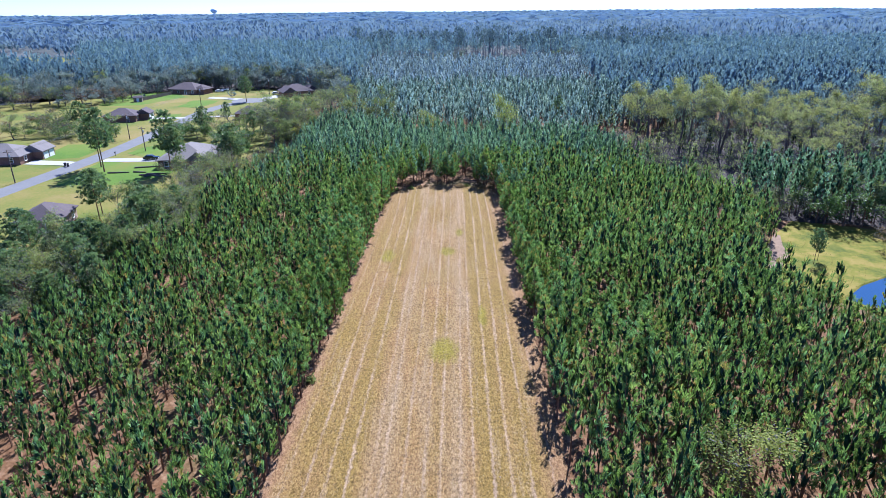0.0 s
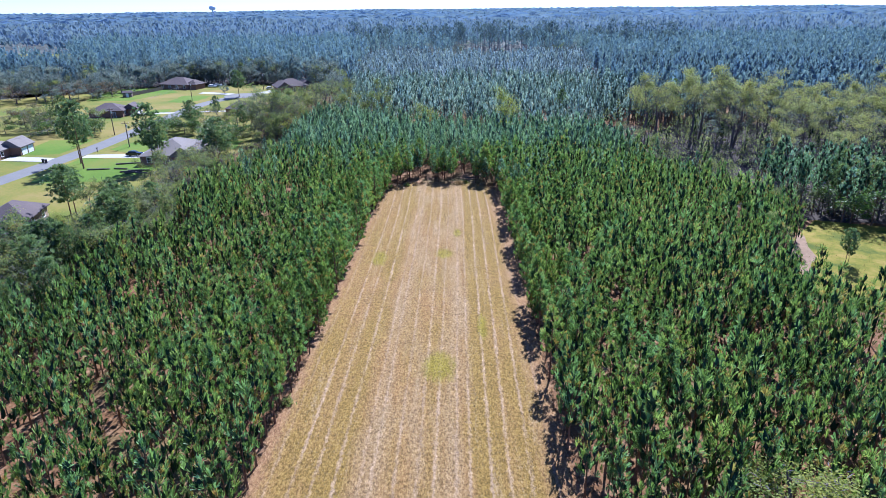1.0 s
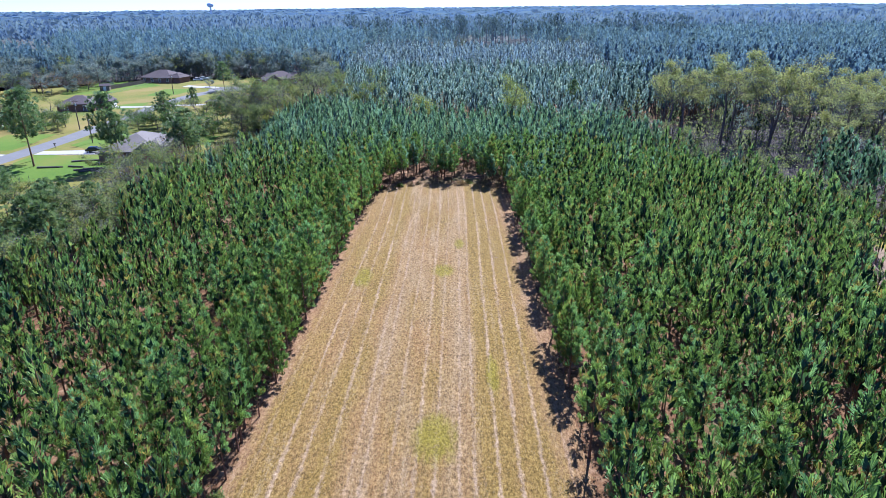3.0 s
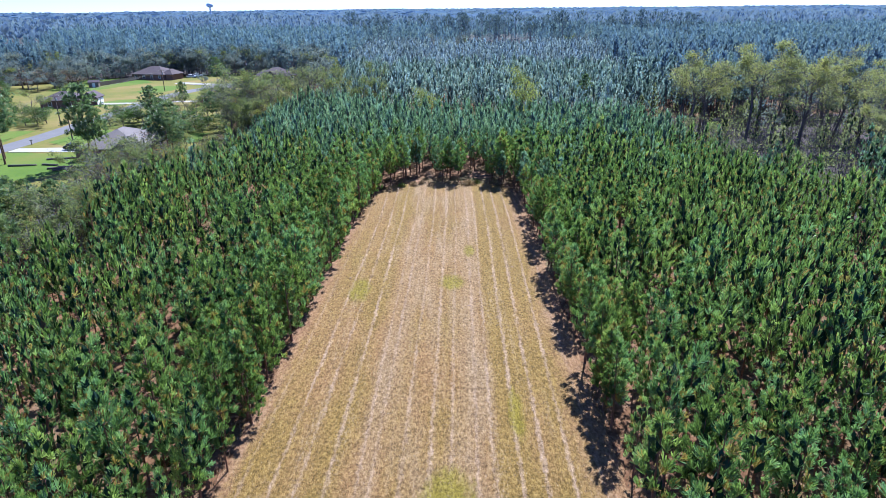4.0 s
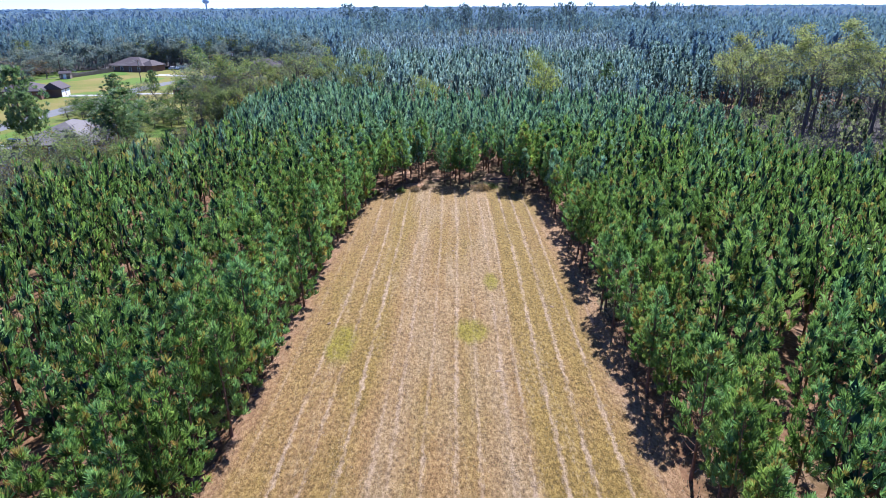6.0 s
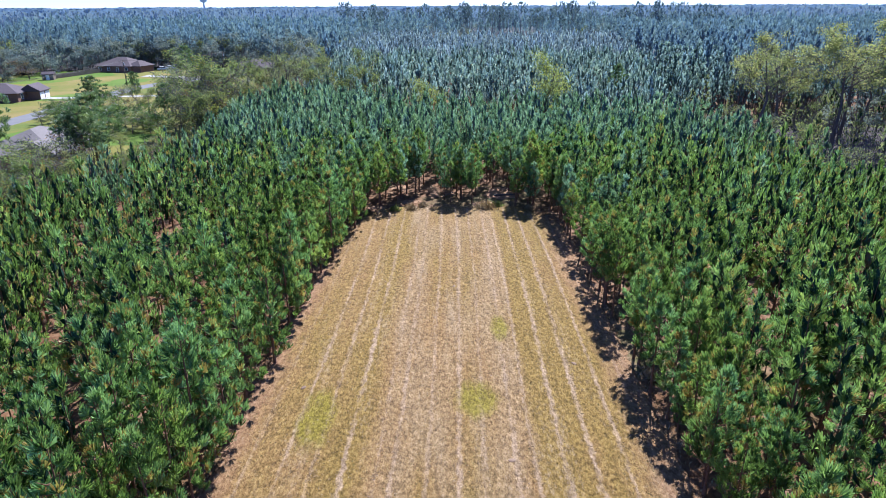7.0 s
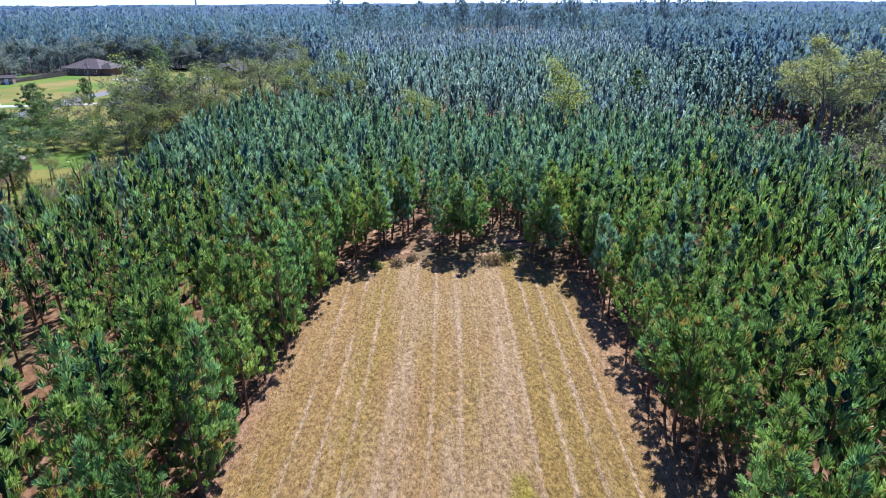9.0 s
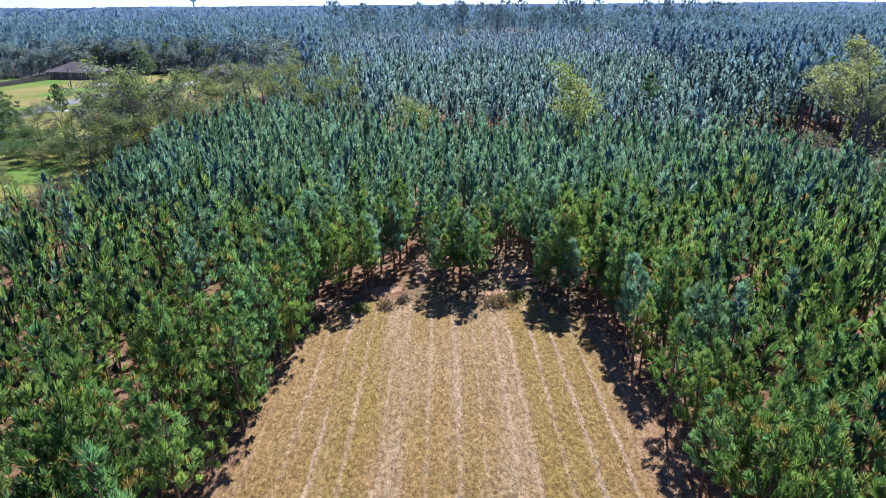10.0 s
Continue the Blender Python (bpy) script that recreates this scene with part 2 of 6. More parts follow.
def mat_field():
    """Mown stubble: straw, olive and bare grey-pink strips along the field, scorched and green patches, pale litter."""
    m, t, b = shader("mown_stubble", 0.92, 0.15)
    p = place_of(t).outputs["Position"]
    sx = t.nodes.new("ShaderNodeSeparateXYZ")
    t.links.new(p, sx.inputs[0])
    back = math_of(t, "MAXIMUM", math_of(t, "SUBTRACT", 130.0, sx.outputs["Y"]), 0.0)
    lane = math_of(t, "ADD", math_of(t, "MULTIPLY", sx.outputs["X"], math_of(t, "MULTIPLY_ADD", back, -0.00075, 1.0)), math_of(t, "MULTIPLY", back, 0.021))
    straight = math_of(t, "ADD", lane, math_of(t, "MULTIPLY_ADD", noise_of(t, p, 0.25, 2, 0.5, (1, 0.12, 1)), 0.5, -0.25))
    wob = noise_of(t, p, 0.35, 3, 0.6, (1, 0.12, 1))
    lane = math_of(t, "ADD", lane, math_of(t, "MULTIPLY_ADD", wob, 1.6, -0.8))
    fine = noise_of(t, p, 4.6, 9, 0.80, (1, 0.62, 1))
    litter = noise_of(t, p, 7.5, 4, 0.7, (1, 0.35, 1))
    tuft = noise_of(t, p, 1.7, 6, 0.7, (1, 0.3, 1))
    broad = noise_of(t, p, 0.11, 4, 0.55, (1, 0.45, 1))
    long_ = noise_of(t, p, 0.8, 5, 0.6, (1, 0.07, 1))
    straw = ramp(t, fine, [(0.36, (0.072, 0.039, 0.014)), (0.50, (0.207, 0.126, 0.050)), (0.63, (0.310, 0.206, 0.094))])
    olive = ramp(t, fine, [(0.36, (0.053, 0.036, 0.009)), (0.50, (0.174, 0.116, 0.030)), (0.63, (0.276, 0.192, 0.060))])
    soil = ramp(t, fine, [(0.36, (0.084, 0.058, 0.034)), (0.50, (0.222, 0.156, 0.080)), (0.62, (0.336, 0.250, 0.148))])
    # strips across the field: red how bare and pale, green how olive
    zones = t.nodes.new("ShaderNodeValToRGB")
    e = zones.color_ramp.elements
    stops = ((-14.5, 0.15, 0.15), (-11.5, 0.15, 0.55), (-9.6, 0.20, 0.35), (-7.7, 0.10, 0.65), (-6.6, 0.05, 0.80), (-5.8, 0.30, 0.45), (-4.6, 0.80, 0.10), (-3.3, 0.75, 0.15), (-2.2, 0.50, 0.40), (-0.6, 0.65, 0.25),
             (1.2, 0.45, 0.50), (2.6, 0.70, 0.25), (4.3, 0.90, 0.05), (5.2, 0.45, 0.45), (6.0, 0.05, 0.95), (7.6, 0.05, 0.90), (8.8, 0.15, 0.60), (10.0, 0.05, 0.75), (11.5, 0.15, 0.45), (13.5, 0.25, 0.25))
    while len(e) < len(stops):
        e.new(0.5)
    for el, (x, pale, green) in zip(e, stops):
        el.position, el.color = (x + 16) / 32, (pale, green, 0, 1)
    t.links.new(math_of(t, "MULTIPLY_ADD", lane, 1 / 32, 0.5), zones.inputs["Fac"])
    zs = t.nodes.new("ShaderNodeSeparateColor")
    t.links.new(zones.outputs["Color"], zs.inputs[0])
    k = math_of(t, "ADD", math_of(t, "MULTIPLY", zs.outputs[1], 0.82), math_of(t, "MULTIPLY_ADD", tuft, 0.75, -0.20))
    k = math_of(t, "ADD", k, math_of(t, "MULTIPLY_ADD", broad, 1.6, -0.80))
    col = blend(t, ramp(t, k, [(0.28, (0, 0, 0)), (0.78, (0.95, 0.95, 0.95))]), straw, olive)
    s = math_of(t, "ADD", math_of(t, "MULTIPLY", zs.outputs[0], 0.55), math_of(t, "MULTIPLY_ADD", noise_of(t, p, 0.22, 5, 0.6, (1, 0.3, 1)), 1.1, -0.42))
    s = math_of(t, "ADD", s, math_of(t, "MULTIPLY_ADD", long_, 0.9, -0.45))
    col = blend(t, ramp(t, s, [(0.30, (0, 0, 0)), (0.72, (0.80, 0.80, 0.80))]), col, soil)
    # broken wisps of bleached straw lying along the passes
    wisp = math_of(t, "ADD", math_of(t, "MULTIPLY", litter, 0.7), math_of(t, "MULTIPLY", long_, 0.55))
    col = blend(t, ramp(t, wisp, [(0.68, (0, 0, 0)), (0.84, (0.7, 0.7, 0.7))]), col, (0.315, 0.240, 0.155))
    # the mower's lines, frayed and broken
    drift = math_of(t, "MULTIPLY_ADD", noise_of(t, p, 2.6, 4, 0.7, (1, 0.5, 1)), 0.9, -0.45)
    lines = []
    for half in (WINDROWS[::2], WINDROWS[1::2]):
        r = t.nodes.new("ShaderNodeValToRGB")
        e = r.color_ramp.elements
        row = [(x + dx, q) for x, w in half for dx, q in ((-0.28, 0.0), (0.0, 0.12 + 0.80 * w), (0.28, 0.0))]
        while len(e) < len(row):
            e.new(0.5)
        for el, (x, q) in zip(e, row):
            el.position, el.color = (x + 16) / 32, (q, q, q, 1)
        t.links.new(math_of(t, "MULTIPLY_ADD", math_of(t, "ADD", straight, drift), 1 / 32, 0.5), r.inputs["Fac"])
        lines.append(r.outputs["Color"])
    line = math_of(t, "MAXIMUM", *lines)
    gate = math_of(t, "MULTIPLY_ADD", noise_of(t, p, 0.9, 5, 0.75, (1, 0.14, 1)), 3.2, -0.80)
    col = blend(t, ramp(t, math_of(t, "MULTIPLY", line, gate), [(0.14, (0, 0, 0)), (0.66, (0.9, 0.9, 0.9))]), col, ramp(t, fine, [(0.36, (0.150, 0.106, 0.070)), (0.50, (0.292, 0.212, 0.138)), (0.62, (0.400, 0.306, 0.212))]))
    # cut tufts and clods: dark gaps and pale heads
    clump = noise_of(t, p, 3.2, 3, 0.6, (1, 0.7, 1))
    col = blend(t, 1.0, col, ramp(t, clump, [(0.36, (0.76, 0.73, 0.68)), (0.50, (1.03, 1.0, 0.98)), (0.66, (1.16, 1.13, 1.08))]), "MULTIPLY")
    # greener patches where the stubble has sprouted again
    for cx, cy, rx, ry in ((1.1, 106.2, 1.9, 2.6), (-10.2, 104.0, 1.6, 4.0), (6.3, 79.0, 0.8, 4.0), (0.5, 69.0, 2.4, 4.0), (3.6, 117.0, 0.9, 2.5)):
        dx = math_of(t, "MULTIPLY", math_of(t, "SUBTRACT", sx.outputs["X"], cx), 1 / rx)
        dy = math_of(t, "MULTIPLY", math_of(t, "SUBTRACT", sx.outputs["Y"], cy), 1 / ry)
        d = math_of(t, "ADD", math_of(t, "MULTIPLY", dx, dx), math_of(t, "MULTIPLY", dy, dy))
        d = math_of(t, "ADD", d, math_of(t, "MULTIPLY_ADD", tuft, 2.6, -1.3))
        col = blend(t, ramp(t, d, [(0.20, (0.85, 0.85, 0.85)), (1.1, (0, 0, 0))]), col, blend(t, 0.9, olive, (0.90, 1.12, 0.40), "MULTIPLY"))
    # red pine straw blown along both edges
    reds = ramp(t, fine, [(0.36, (0.095, 0.048, 0.026)), (0.50, (0.225, 0.125, 0.074)), (0.64, (0.330, 0.205, 0.130))])
    for at, way, top in ((15.4, 1.0, 0.9), (13.6, -1.0, 0.55)):
        edge = math_of(t, "MULTIPLY_ADD", lane, way, at)
        edge = math_of(t, "ADD", edge, math_of(t, "MULTIPLY_ADD", tuft, 2.4, -1.2))
        col = blend(t, ramp(t, math_of(t, "MULTIPLY", edge, 0.25), [(0.16, (top, top, top)), (0.62, (0, 0, 0))]), col, reds)
    t.links.new(col, b.inputs["Base Color"])
    relief(t, b, fine, 1.0, 0.16)
    return m


def mat_lawn(name, a, c, d, patch=0.045):
    m, t, b = shader(name, 0.9, 0.15)
    p = place_of(t).outputs["Position"]
    broad = noise_of(t, p, patch, 6, 0.6)
    fine = noise_of(t, p, 1.2, 7, 0.7)
    k = math_of(t, "ADD", math_of(t, "MULTIPLY", broad, 0.68), math_of(t, "MULTIPLY", fine, 0.32))
    t.links.new(ramp(t, k, [(0.38, a), (0.5, c), (0.62, d)]), b.inputs["Base Color"])
    relief(t, b, fine, 0.5, 0.08)
    return m


M_FLOOR = mat_forest_floor()
M_FIELD = mat_field()
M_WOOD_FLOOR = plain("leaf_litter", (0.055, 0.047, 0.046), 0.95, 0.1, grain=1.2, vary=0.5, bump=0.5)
M_LAWN = mat_lawn("sunlit_lawn", (0.084, 0.116, 0.018), (0.142, 0.134, 0.027), (0.196, 0.150, 0.050))
M_YARD = mat_lawn("green_yard", (0.058, 0.116, 0.011), (0.085, 0.142, 0.016), (0.120, 0.138, 0.024))
M_BANK = mat_lawn("pond_bank_grass", (0.052, 0.074, 0.008), (0.128, 0.122, 0.013), (0.205, 0.155, 0.036), 0.22)
M_DIRT = plain("bare_sandy_dirt", (0.200, 0.140, 0.100), 0.95, 0.1, grain=2.0, vary=0.35, bump=0.4)
M_LITTER = plain("sandy_ground_under_pine_straw", (0.255, 0.155, 0.092), 0.95, 0.1, grain=1.3, vary=0.55, bump=0.5)
M_ROAD = plain("pale_asphalt", (0.128, 0.128, 0.132), 0.85, 0.25, grain=4, vary=0.18)
M_CONCRETE = plain("concrete_drive", (0.317, 0.312, 0.299), 0.85, 0.25, grain=2, vary=0.12)
M_ROOF = plain("brown_grey_shingles", (0.088, 0.072, 0.078), 0.9, 0.2, grain=3, vary=0.3, bump=0.4)
M_ROOF_LIGHT = plain("light_grey_shingles", (0.154, 0.139, 0.136), 0.9, 0.2, grain=3, vary=0.25, bump=0.4)
M_BRICK = plain("red_brown_brick_wall", (0.20, 0.115, 0.085), 0.9, 0.2, grain=5, vary=0.35)
M_BRICK_TAN = plain("tan_brick_wall", (0.36, 0.27, 0.22), 0.9, 0.2, grain=5, vary=0.3)
M_TRIM = plain("white_trim", (0.76, 0.75, 0.73), 0.6, 0.3, grain=3, vary=0.08)
M_GLASS = plain("dark_window_glass", (0.03, 0.035, 0.04), 0.08, 0.6, grain=1, vary=0.1, bump=0.0)
M_WOOD = plain("weathered_timber", (0.17, 0.135, 0.11), 0.9, 0.2, grain=6, vary=0.35)
M_POLE = plain("creosoted_pole", (0.13, 0.095, 0.075), 0.9, 0.2, grain=6, vary=0.3)
M_CABLE = plain("black_cable", (0.03, 0.03, 0.03), 0.6, 0.3, vary=0.1)
M_CAR = plain("black_car_paint", (0.012, 0.013, 0.015), 0.18, 0.6, grain=1, vary=0.1, bump=0.0)
M_TYRE = plain("tyre_rubber", (0.025, 0.025, 0.025), 0.9, 0.2, vary=0.1)
M_METAL = plain("dull_metal", (0.55, 0.56, 0.57), 0.45, 0.5, 0.6, vary=0.1)
M_TOWER = plain("painted_tank_steel", (0.52, 0.60, 0.68), 0.5, 0.4, grain=0.2, vary=0.06)
M_WATER, _t, _b = shader("pond_water", 0.06, 0.6)
_b.inputs["Base Color"].default_value = (0.02, 0.05, 0.10, 1)
relief(_t, _b, noise_of(_t, place_of(_t).outputs["Position"], 1.5, 3), 0.08, 0.05)

# ---------------------------------------------------------------- mesh helpers


def mesh_of(name, verts, faces, mats, index=None, smooth=False):
    """A mesh from an array of places and a list of face arrays, each of one corner count."""
    me = bpy.data.meshes.new(name)
    verts = np.asarray(verts, np.float32)
    faces = [np.asarray(f, np.int32) for f in faces if len(f)]
    me.vertices.add(len(verts))
    me.vertices.foreach_set("co", verts.ravel())
    loops = np.concatenate([f.ravel() for f in faces])
    sizes = np.concatenate([np.full(len(f), f.shape[1], np.int32) for f in faces])
    me.loops.add(len(loops))
    me.loops.foreach_set("vertex_index", loops)
    me.polygons.add(len(sizes))
    me.polygons.foreach_set("loop_start", np.r_[0, np.cumsum(sizes)[:-1]].astype(np.int32))
    for m in mats if isinstance(mats, (list, tuple)) else [mats]:
        me.materials.append(m)
    if index is not None:
        me.polygons.foreach_set("material_index", np.asarray(index, np.int32))
    me.polygons.foreach_set("use_smooth", np.full(len(sizes), smooth))
    me.update(calc_edges=True)
    me.validate()
    return me


class Build:
    """Gathers triangles and quads of one mesh."""

    def __init__(self):
        self.v, self.q, self.t, self.n = [], [], [], 0

    def add(self, verts, quads=(), tris=()):
        verts = np.asarray(verts, float).reshape(-1, 3)
        if len(quads):
            self.q.append(np.asarray(quads, int) + self.n)
        if len(tris):
            self.t.append(np.asarray(tris, int) + self.n)
        self.v.append(verts)
        self.n += len(verts)
        return self

    def arrays(self):
        q = np.concatenate(self.q) if self.q else np.zeros((0, 4), int)
        t = np.concatenate(self.t) if self.t else np.zeros((0, 3), int)
        return np.concatenate(self.v), q, t

    def thinned(self):
        """Every fourth blade of a mesh that holds only blades, each a little larger."""
        v = self.arrays()[0].reshape(-1, 4, 3)[::4]
        v = (v[:, :1] + (v - v[:, :1]) * 1.5).reshape(-1, 3)
        return v, np.arange(len(v)).reshape(-1, 4), np.zeros((0, 3), int)

    def mesh(self, name, mat, smooth=False):
        v, q, t = self.arrays()
        return mesh_of(name, v, [q, t], mat, None, smooth)

    def box(self, x0, y0, z0, x1, y1, z1):
        v = [(x, y, z) for z in (z0, z1) for x, y in ((x0, y0), (x1, y0), (x1, y1), (x0, y1))]
        return self.add(v, [(3, 2, 1, 0), (4, 5, 6, 7), (0, 1, 5, 4), (1, 2, 6, 5), (2, 3, 7, 6), (3, 0, 4, 7)])

    def tube(self, pts, radii, sides=6, cap=True):
        pts = np.asarray(pts, float)
        a = np.linspace(0, 2 * np.pi, sides, endpoint=False)
        rings = []
        for i, (p, r) in enumerate(zip(pts, radii)):
            d = pts[min(i + 1, len(pts) - 1)] - pts[max(i - 1, 0)]
            d = d / (np.linalg.norm(d) + 1e-9)
            s = np.cross(d, (0.31, 0.95, 0.05))
            s /= np.linalg.norm(s) + 1e-9
            u = np.cross(d, s)
            rings.append(p + r * (np.cos(a)[:, None] * s + np.sin(a)[:, None] * u))
        k = np.arange(sides)
        quads = [np.stack([i * sides + k, i * sides + (k + 1) % sides, (i + 1) * sides + (k + 1) % sides, (i + 1) * sides + k], 1) for i in range(len(pts) - 1)]
        tris = []
        v = np.concatenate(rings)
        if cap:
            v = np.vstack([v, pts[-1]])
            e = (len(pts) - 1) * sides
            tris = np.stack([e + k, e + (k + 1) % sides, np.full(sides, len(v) - 1)], 1)
        return self.add(v, np.concatenate(quads), tris)

    def blades(self, p, d, length, width, rng, at=0.45):
        """Kite-shaped blades from p along d."""
        p, d = np.asarray(p, float), np.asarray(d, float)
        n = len(p)
        d = d / (np.linalg.norm(d, axis=1, keepdims=True) + 1e-9)
        s = np.cross(d, rng.normal(size=(n, 3)))
        s /= np.linalg.norm(s, axis=1, keepdims=True) + 1e-9
        l, w = np.broadcast_to(length, n)[:, None], np.broadcast_to(width, n)[:, None]
        v = np.stack([p, p + d * l * at + s * w / 2, p + d * l, p + d * l * at - s * w / 2], 1).reshape(-1, 3)
        return self.add(v, np.arange(4 * n).reshape(n, 4))

    def plumes(self, p, tip, side, per):
        """Ragged brushes: each one's wedges share a foot and flare to blunt tips."""
        n = len(p)
        tip, side = tip.reshape(n, per, 3), side.reshape(n, per, 3)
        v = np.concatenate([p[:, None], (tip - side).reshape(n, per, 3), (tip + side).reshape(n, per, 3)], 1)
        k = np.arange(per)
        t = np.stack([np.zeros(per, int), 1 + k, 1 + per + k], 1)[None] + (np.arange(n) * (2 * per + 1))[:, None, None]
        return self.add(v.reshape(-1, 3), (), t.reshape(-1, 3))

    def spindles(self, p, d, length, width, rng, sides=3):
        """Slim closed clumps, pointed at both ends."""
        p, d = np.asarray(p, float), np.asarray(d, float)
        n = len(p)
        d = d / (np.linalg.norm(d, axis=1, keepdims=True) + 1e-9)
        s = np.cross(d, rng.normal(size=(n, 3)))
        s /= np.linalg.norm(s, axis=1, keepdims=True) + 1e-9
        u = np.cross(d, s)
        l, w = np.broadcast_to(length, n)[:, None], np.broadcast_to(width, n)[:, None]
        ring = [p + d * l * 0.42 + w / 2 * (math.cos(a) * s + math.sin(a) * u) for a in np.linspace(0, 2 * np.pi, sides, endpoint=False)]
        v = np.stack([p, p + d * l, *ring], 1).reshape(-1, 3)
        t = []
        for k in range(sides):
            k2 = (k + 1) % sides
            t += [(0, 2 + k2, 2 + k), (1, 2 + k, 2 + k2)]
        t = (np.array(t)[None] + (np.arange(n) * (sides + 2))[:, None, None]).reshape(-1, 3)
        return self.add(v, (), t)


def part(name, mesh, parent, label=""):
    ob = new(name, mesh)
    ob.parent = parent
    return tagged(ob, label) if label else ob


def sheet(name, outline, z, mat, label, category="", parent=None, rough=0.0, seed=0):
    """A level piece of ground with an uneven edge."""
    rng = random.Random(seed)
    pts = []
    for i, (x, y) in enumerate(outline):
        x2, y2 = outline[(i + 1) % len(outline)]
        n = max(1, int(math.hypot(x2 - x, y2 - y) / 4)) if rough else 1
        for k in range(n):
            pts.append((x + (x2 - x) * k / n + rng.uniform(-rough, rough), y + (y2 - y) * k / n + rng.uniform(-rough, rough)))
    bm = bmesh.new()
    bm.faces.new([bm.verts.new((x, y, z)) for x, y in pts])
    bmesh.ops.triangulate(bm, faces=bm.faces[:])
    me = bpy.data.meshes.new(name)
    bm.to_mesh(me)
    bm.free()
    me.materials.append(mat)
    return tagged(new(name, me), label, category or name, kind="structure")


def inside(x, y, outline):
    """Which of the places lie within the outline."""
    x, y = np.asarray(x, float), np.asarray(y, float)
    hit = np.zeros(x.shape, bool)
    for (x1, y1), (x2, y2) in zip(outline, outline[1:] + outline[:1]):
        if y1 != y2:
            hit ^= ((y1 > y) != (y2 > y)) & (x < (x2 - x1) * (y - y1) / (y2 - y1) + x1)
    return hit


# ---------------------------------------------------------------- ground
def build_ground():
    b = Build()
    n, rings = 96, [0, 60, 150, 300, 600, 1200, 2400, 4950]
    a = np.linspace(0, 2 * np.pi, n, endpoint=False)
    v = [np.c_[r * np.cos(a), 100 + r * np.sin(a), np.zeros(n)] for r in rings[1:]]
    v = np.vstack([[(0, 100, 0)], *v])
    k = np.arange(n)
    tris = np.stack([np.zeros(n, int), 1 + k, 1 + (k + 1) % n], 1)
    quads = [np.stack([1 + i * n + k, 1 + (i + 1) * n + k, 1 + (i + 1) * n + (k + 1) % n, 1 + i * n + (k + 1) % n], 1) for i in range(len(rings) - 2)]
    b.add(v, np.concatenate(quads), tris)
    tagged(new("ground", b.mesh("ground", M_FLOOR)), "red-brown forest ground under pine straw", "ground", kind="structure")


build_ground()


def field_left(y):
    return np.interp(y, [-60, 40, 70, 118, 136, 146, 151, 154], [-19.4, -17.5, -16.4, -15.2, -14.2, -13.0, -10.5, -7.0])


def field_right(y):
    return np.interp(y, [-60, 40, 70, 145, 149, 153], [11.2, 12.8, 13.4, 13.9, 12.2, 8.5])


def build_field():
    """The mown strip, with low ridges where the mower passed."""
    ys = np.r_[np.arange(-64, 20, 2.0), np.arange(20, 153.3, 0.5)]
    nx = 150
    u = np.linspace(0, 1, nx)
    rng = np.random.default_rng(3)
    X = field_left(ys)[:, None] * (1 - u) + field_right(ys)[:, None] * u
    X[:, 0] += rng.normal(0, 0.18, len(ys))
    X[:, -1] += rng.normal(0, 0.18, len(ys))
    Y = np.repeat(ys[:, None], nx, 1)
    Z = 0.07 + rng.normal(0, 0.012, X.shape)
    for x0, w in WINDROWS:
        Z += 0.035 * w * np.exp(-((X - windrow_x(x0, Y)) / 0.22) ** 2)
    Z[:, 0] = Z[:, -1] = Z[-1, :] = 0.004
    v = np.stack([X, Y, Z], -1).reshape(-1, 3)
    i, j = np.meshgrid(np.arange(len(ys) - 1), np.arange(nx - 1), indexing="ij")
    a = (i * nx + j).ravel()
    q = np.stack([a, a + 1, a + nx + 1, a + nx], 1)
    tagged(new("field", mesh_of("field", v, [q], M_FIELD, None, True)), "long mown field of tan stubble in straight swaths", "field", kind="structure")


build_field()

LAWN_WEST = [(-235, 120), (-110, 100), (-72, 92), (-62, 120), (-63, 160), (-61, 205), (-66, 240), (-58, 300), (-64, 345), (-95, 368), (-150, 366), (-182, 338), (-235, 305)]
sheet("lawn", LAWN_WEST, 0.03, M_LAWN, "sunlit yellow-green lawns round the houses", "lawn", rough=1.2, seed=4)
YARDS = [
    [(-105, 156), (-84, 158), (-78, 172), (-88, 184), (-106, 184)],
    [(-96, 191), (-88, 191), (-88, 212), (-99, 214), (-105, 197)],
    [(-131, 189), (-117, 191), (-118, 214), (-133, 212)],
    [(-172, 306), (-150, 308), (-140, 338), (-156, 362), (-180, 352)],
    [(-129, 300), (-117, 296), (-116, 322), (-131, 324)],
    [(-82, 192), (-64, 196), (-66, 208), (-80, 206)],
    [(-128, 275), (-118, 280), (-118, 262), (-128, 262)],
]
for i, o in enumerate(YARDS):
    sheet("yard", o, 0.05, M_YARD, "bright green watered yard grass", "lawn", rough=1.0, seed=20 + i)


def ribbon(name, centre, half, z, mat, label, category, kind="structure"):
    c = np.asarray(centre, float)
    d = np.gradient(c, axis=0)
    d /= np.linalg.norm(d, axis=1, keepdims=True)
    s = np.c_[-d[:, 1], d[:, 0]] * half
    n = len(c)
    v = np.r_[np.c_[c - s, np.full(n, z)], np.c_[c + s, np.full(n, z)], np.c_[c - s * 1.03, np.zeros(n)], np.c_[c + s * 1.03, np.zeros(n)]]
    k = np.arange(n - 1)
    q = np.r_[np.stack([k, k + 1, n + k + 1, n + k], 1), np.stack([2 * n + k, 2 * n + k + 1, k + 1, k], 1), np.stack([n + k, n + k + 1, 3 * n + k + 1, 3 * n + k], 1)]
    return tagged(new(name, mesh_of(name, v, [q], mat)), label, category, kind=kind)


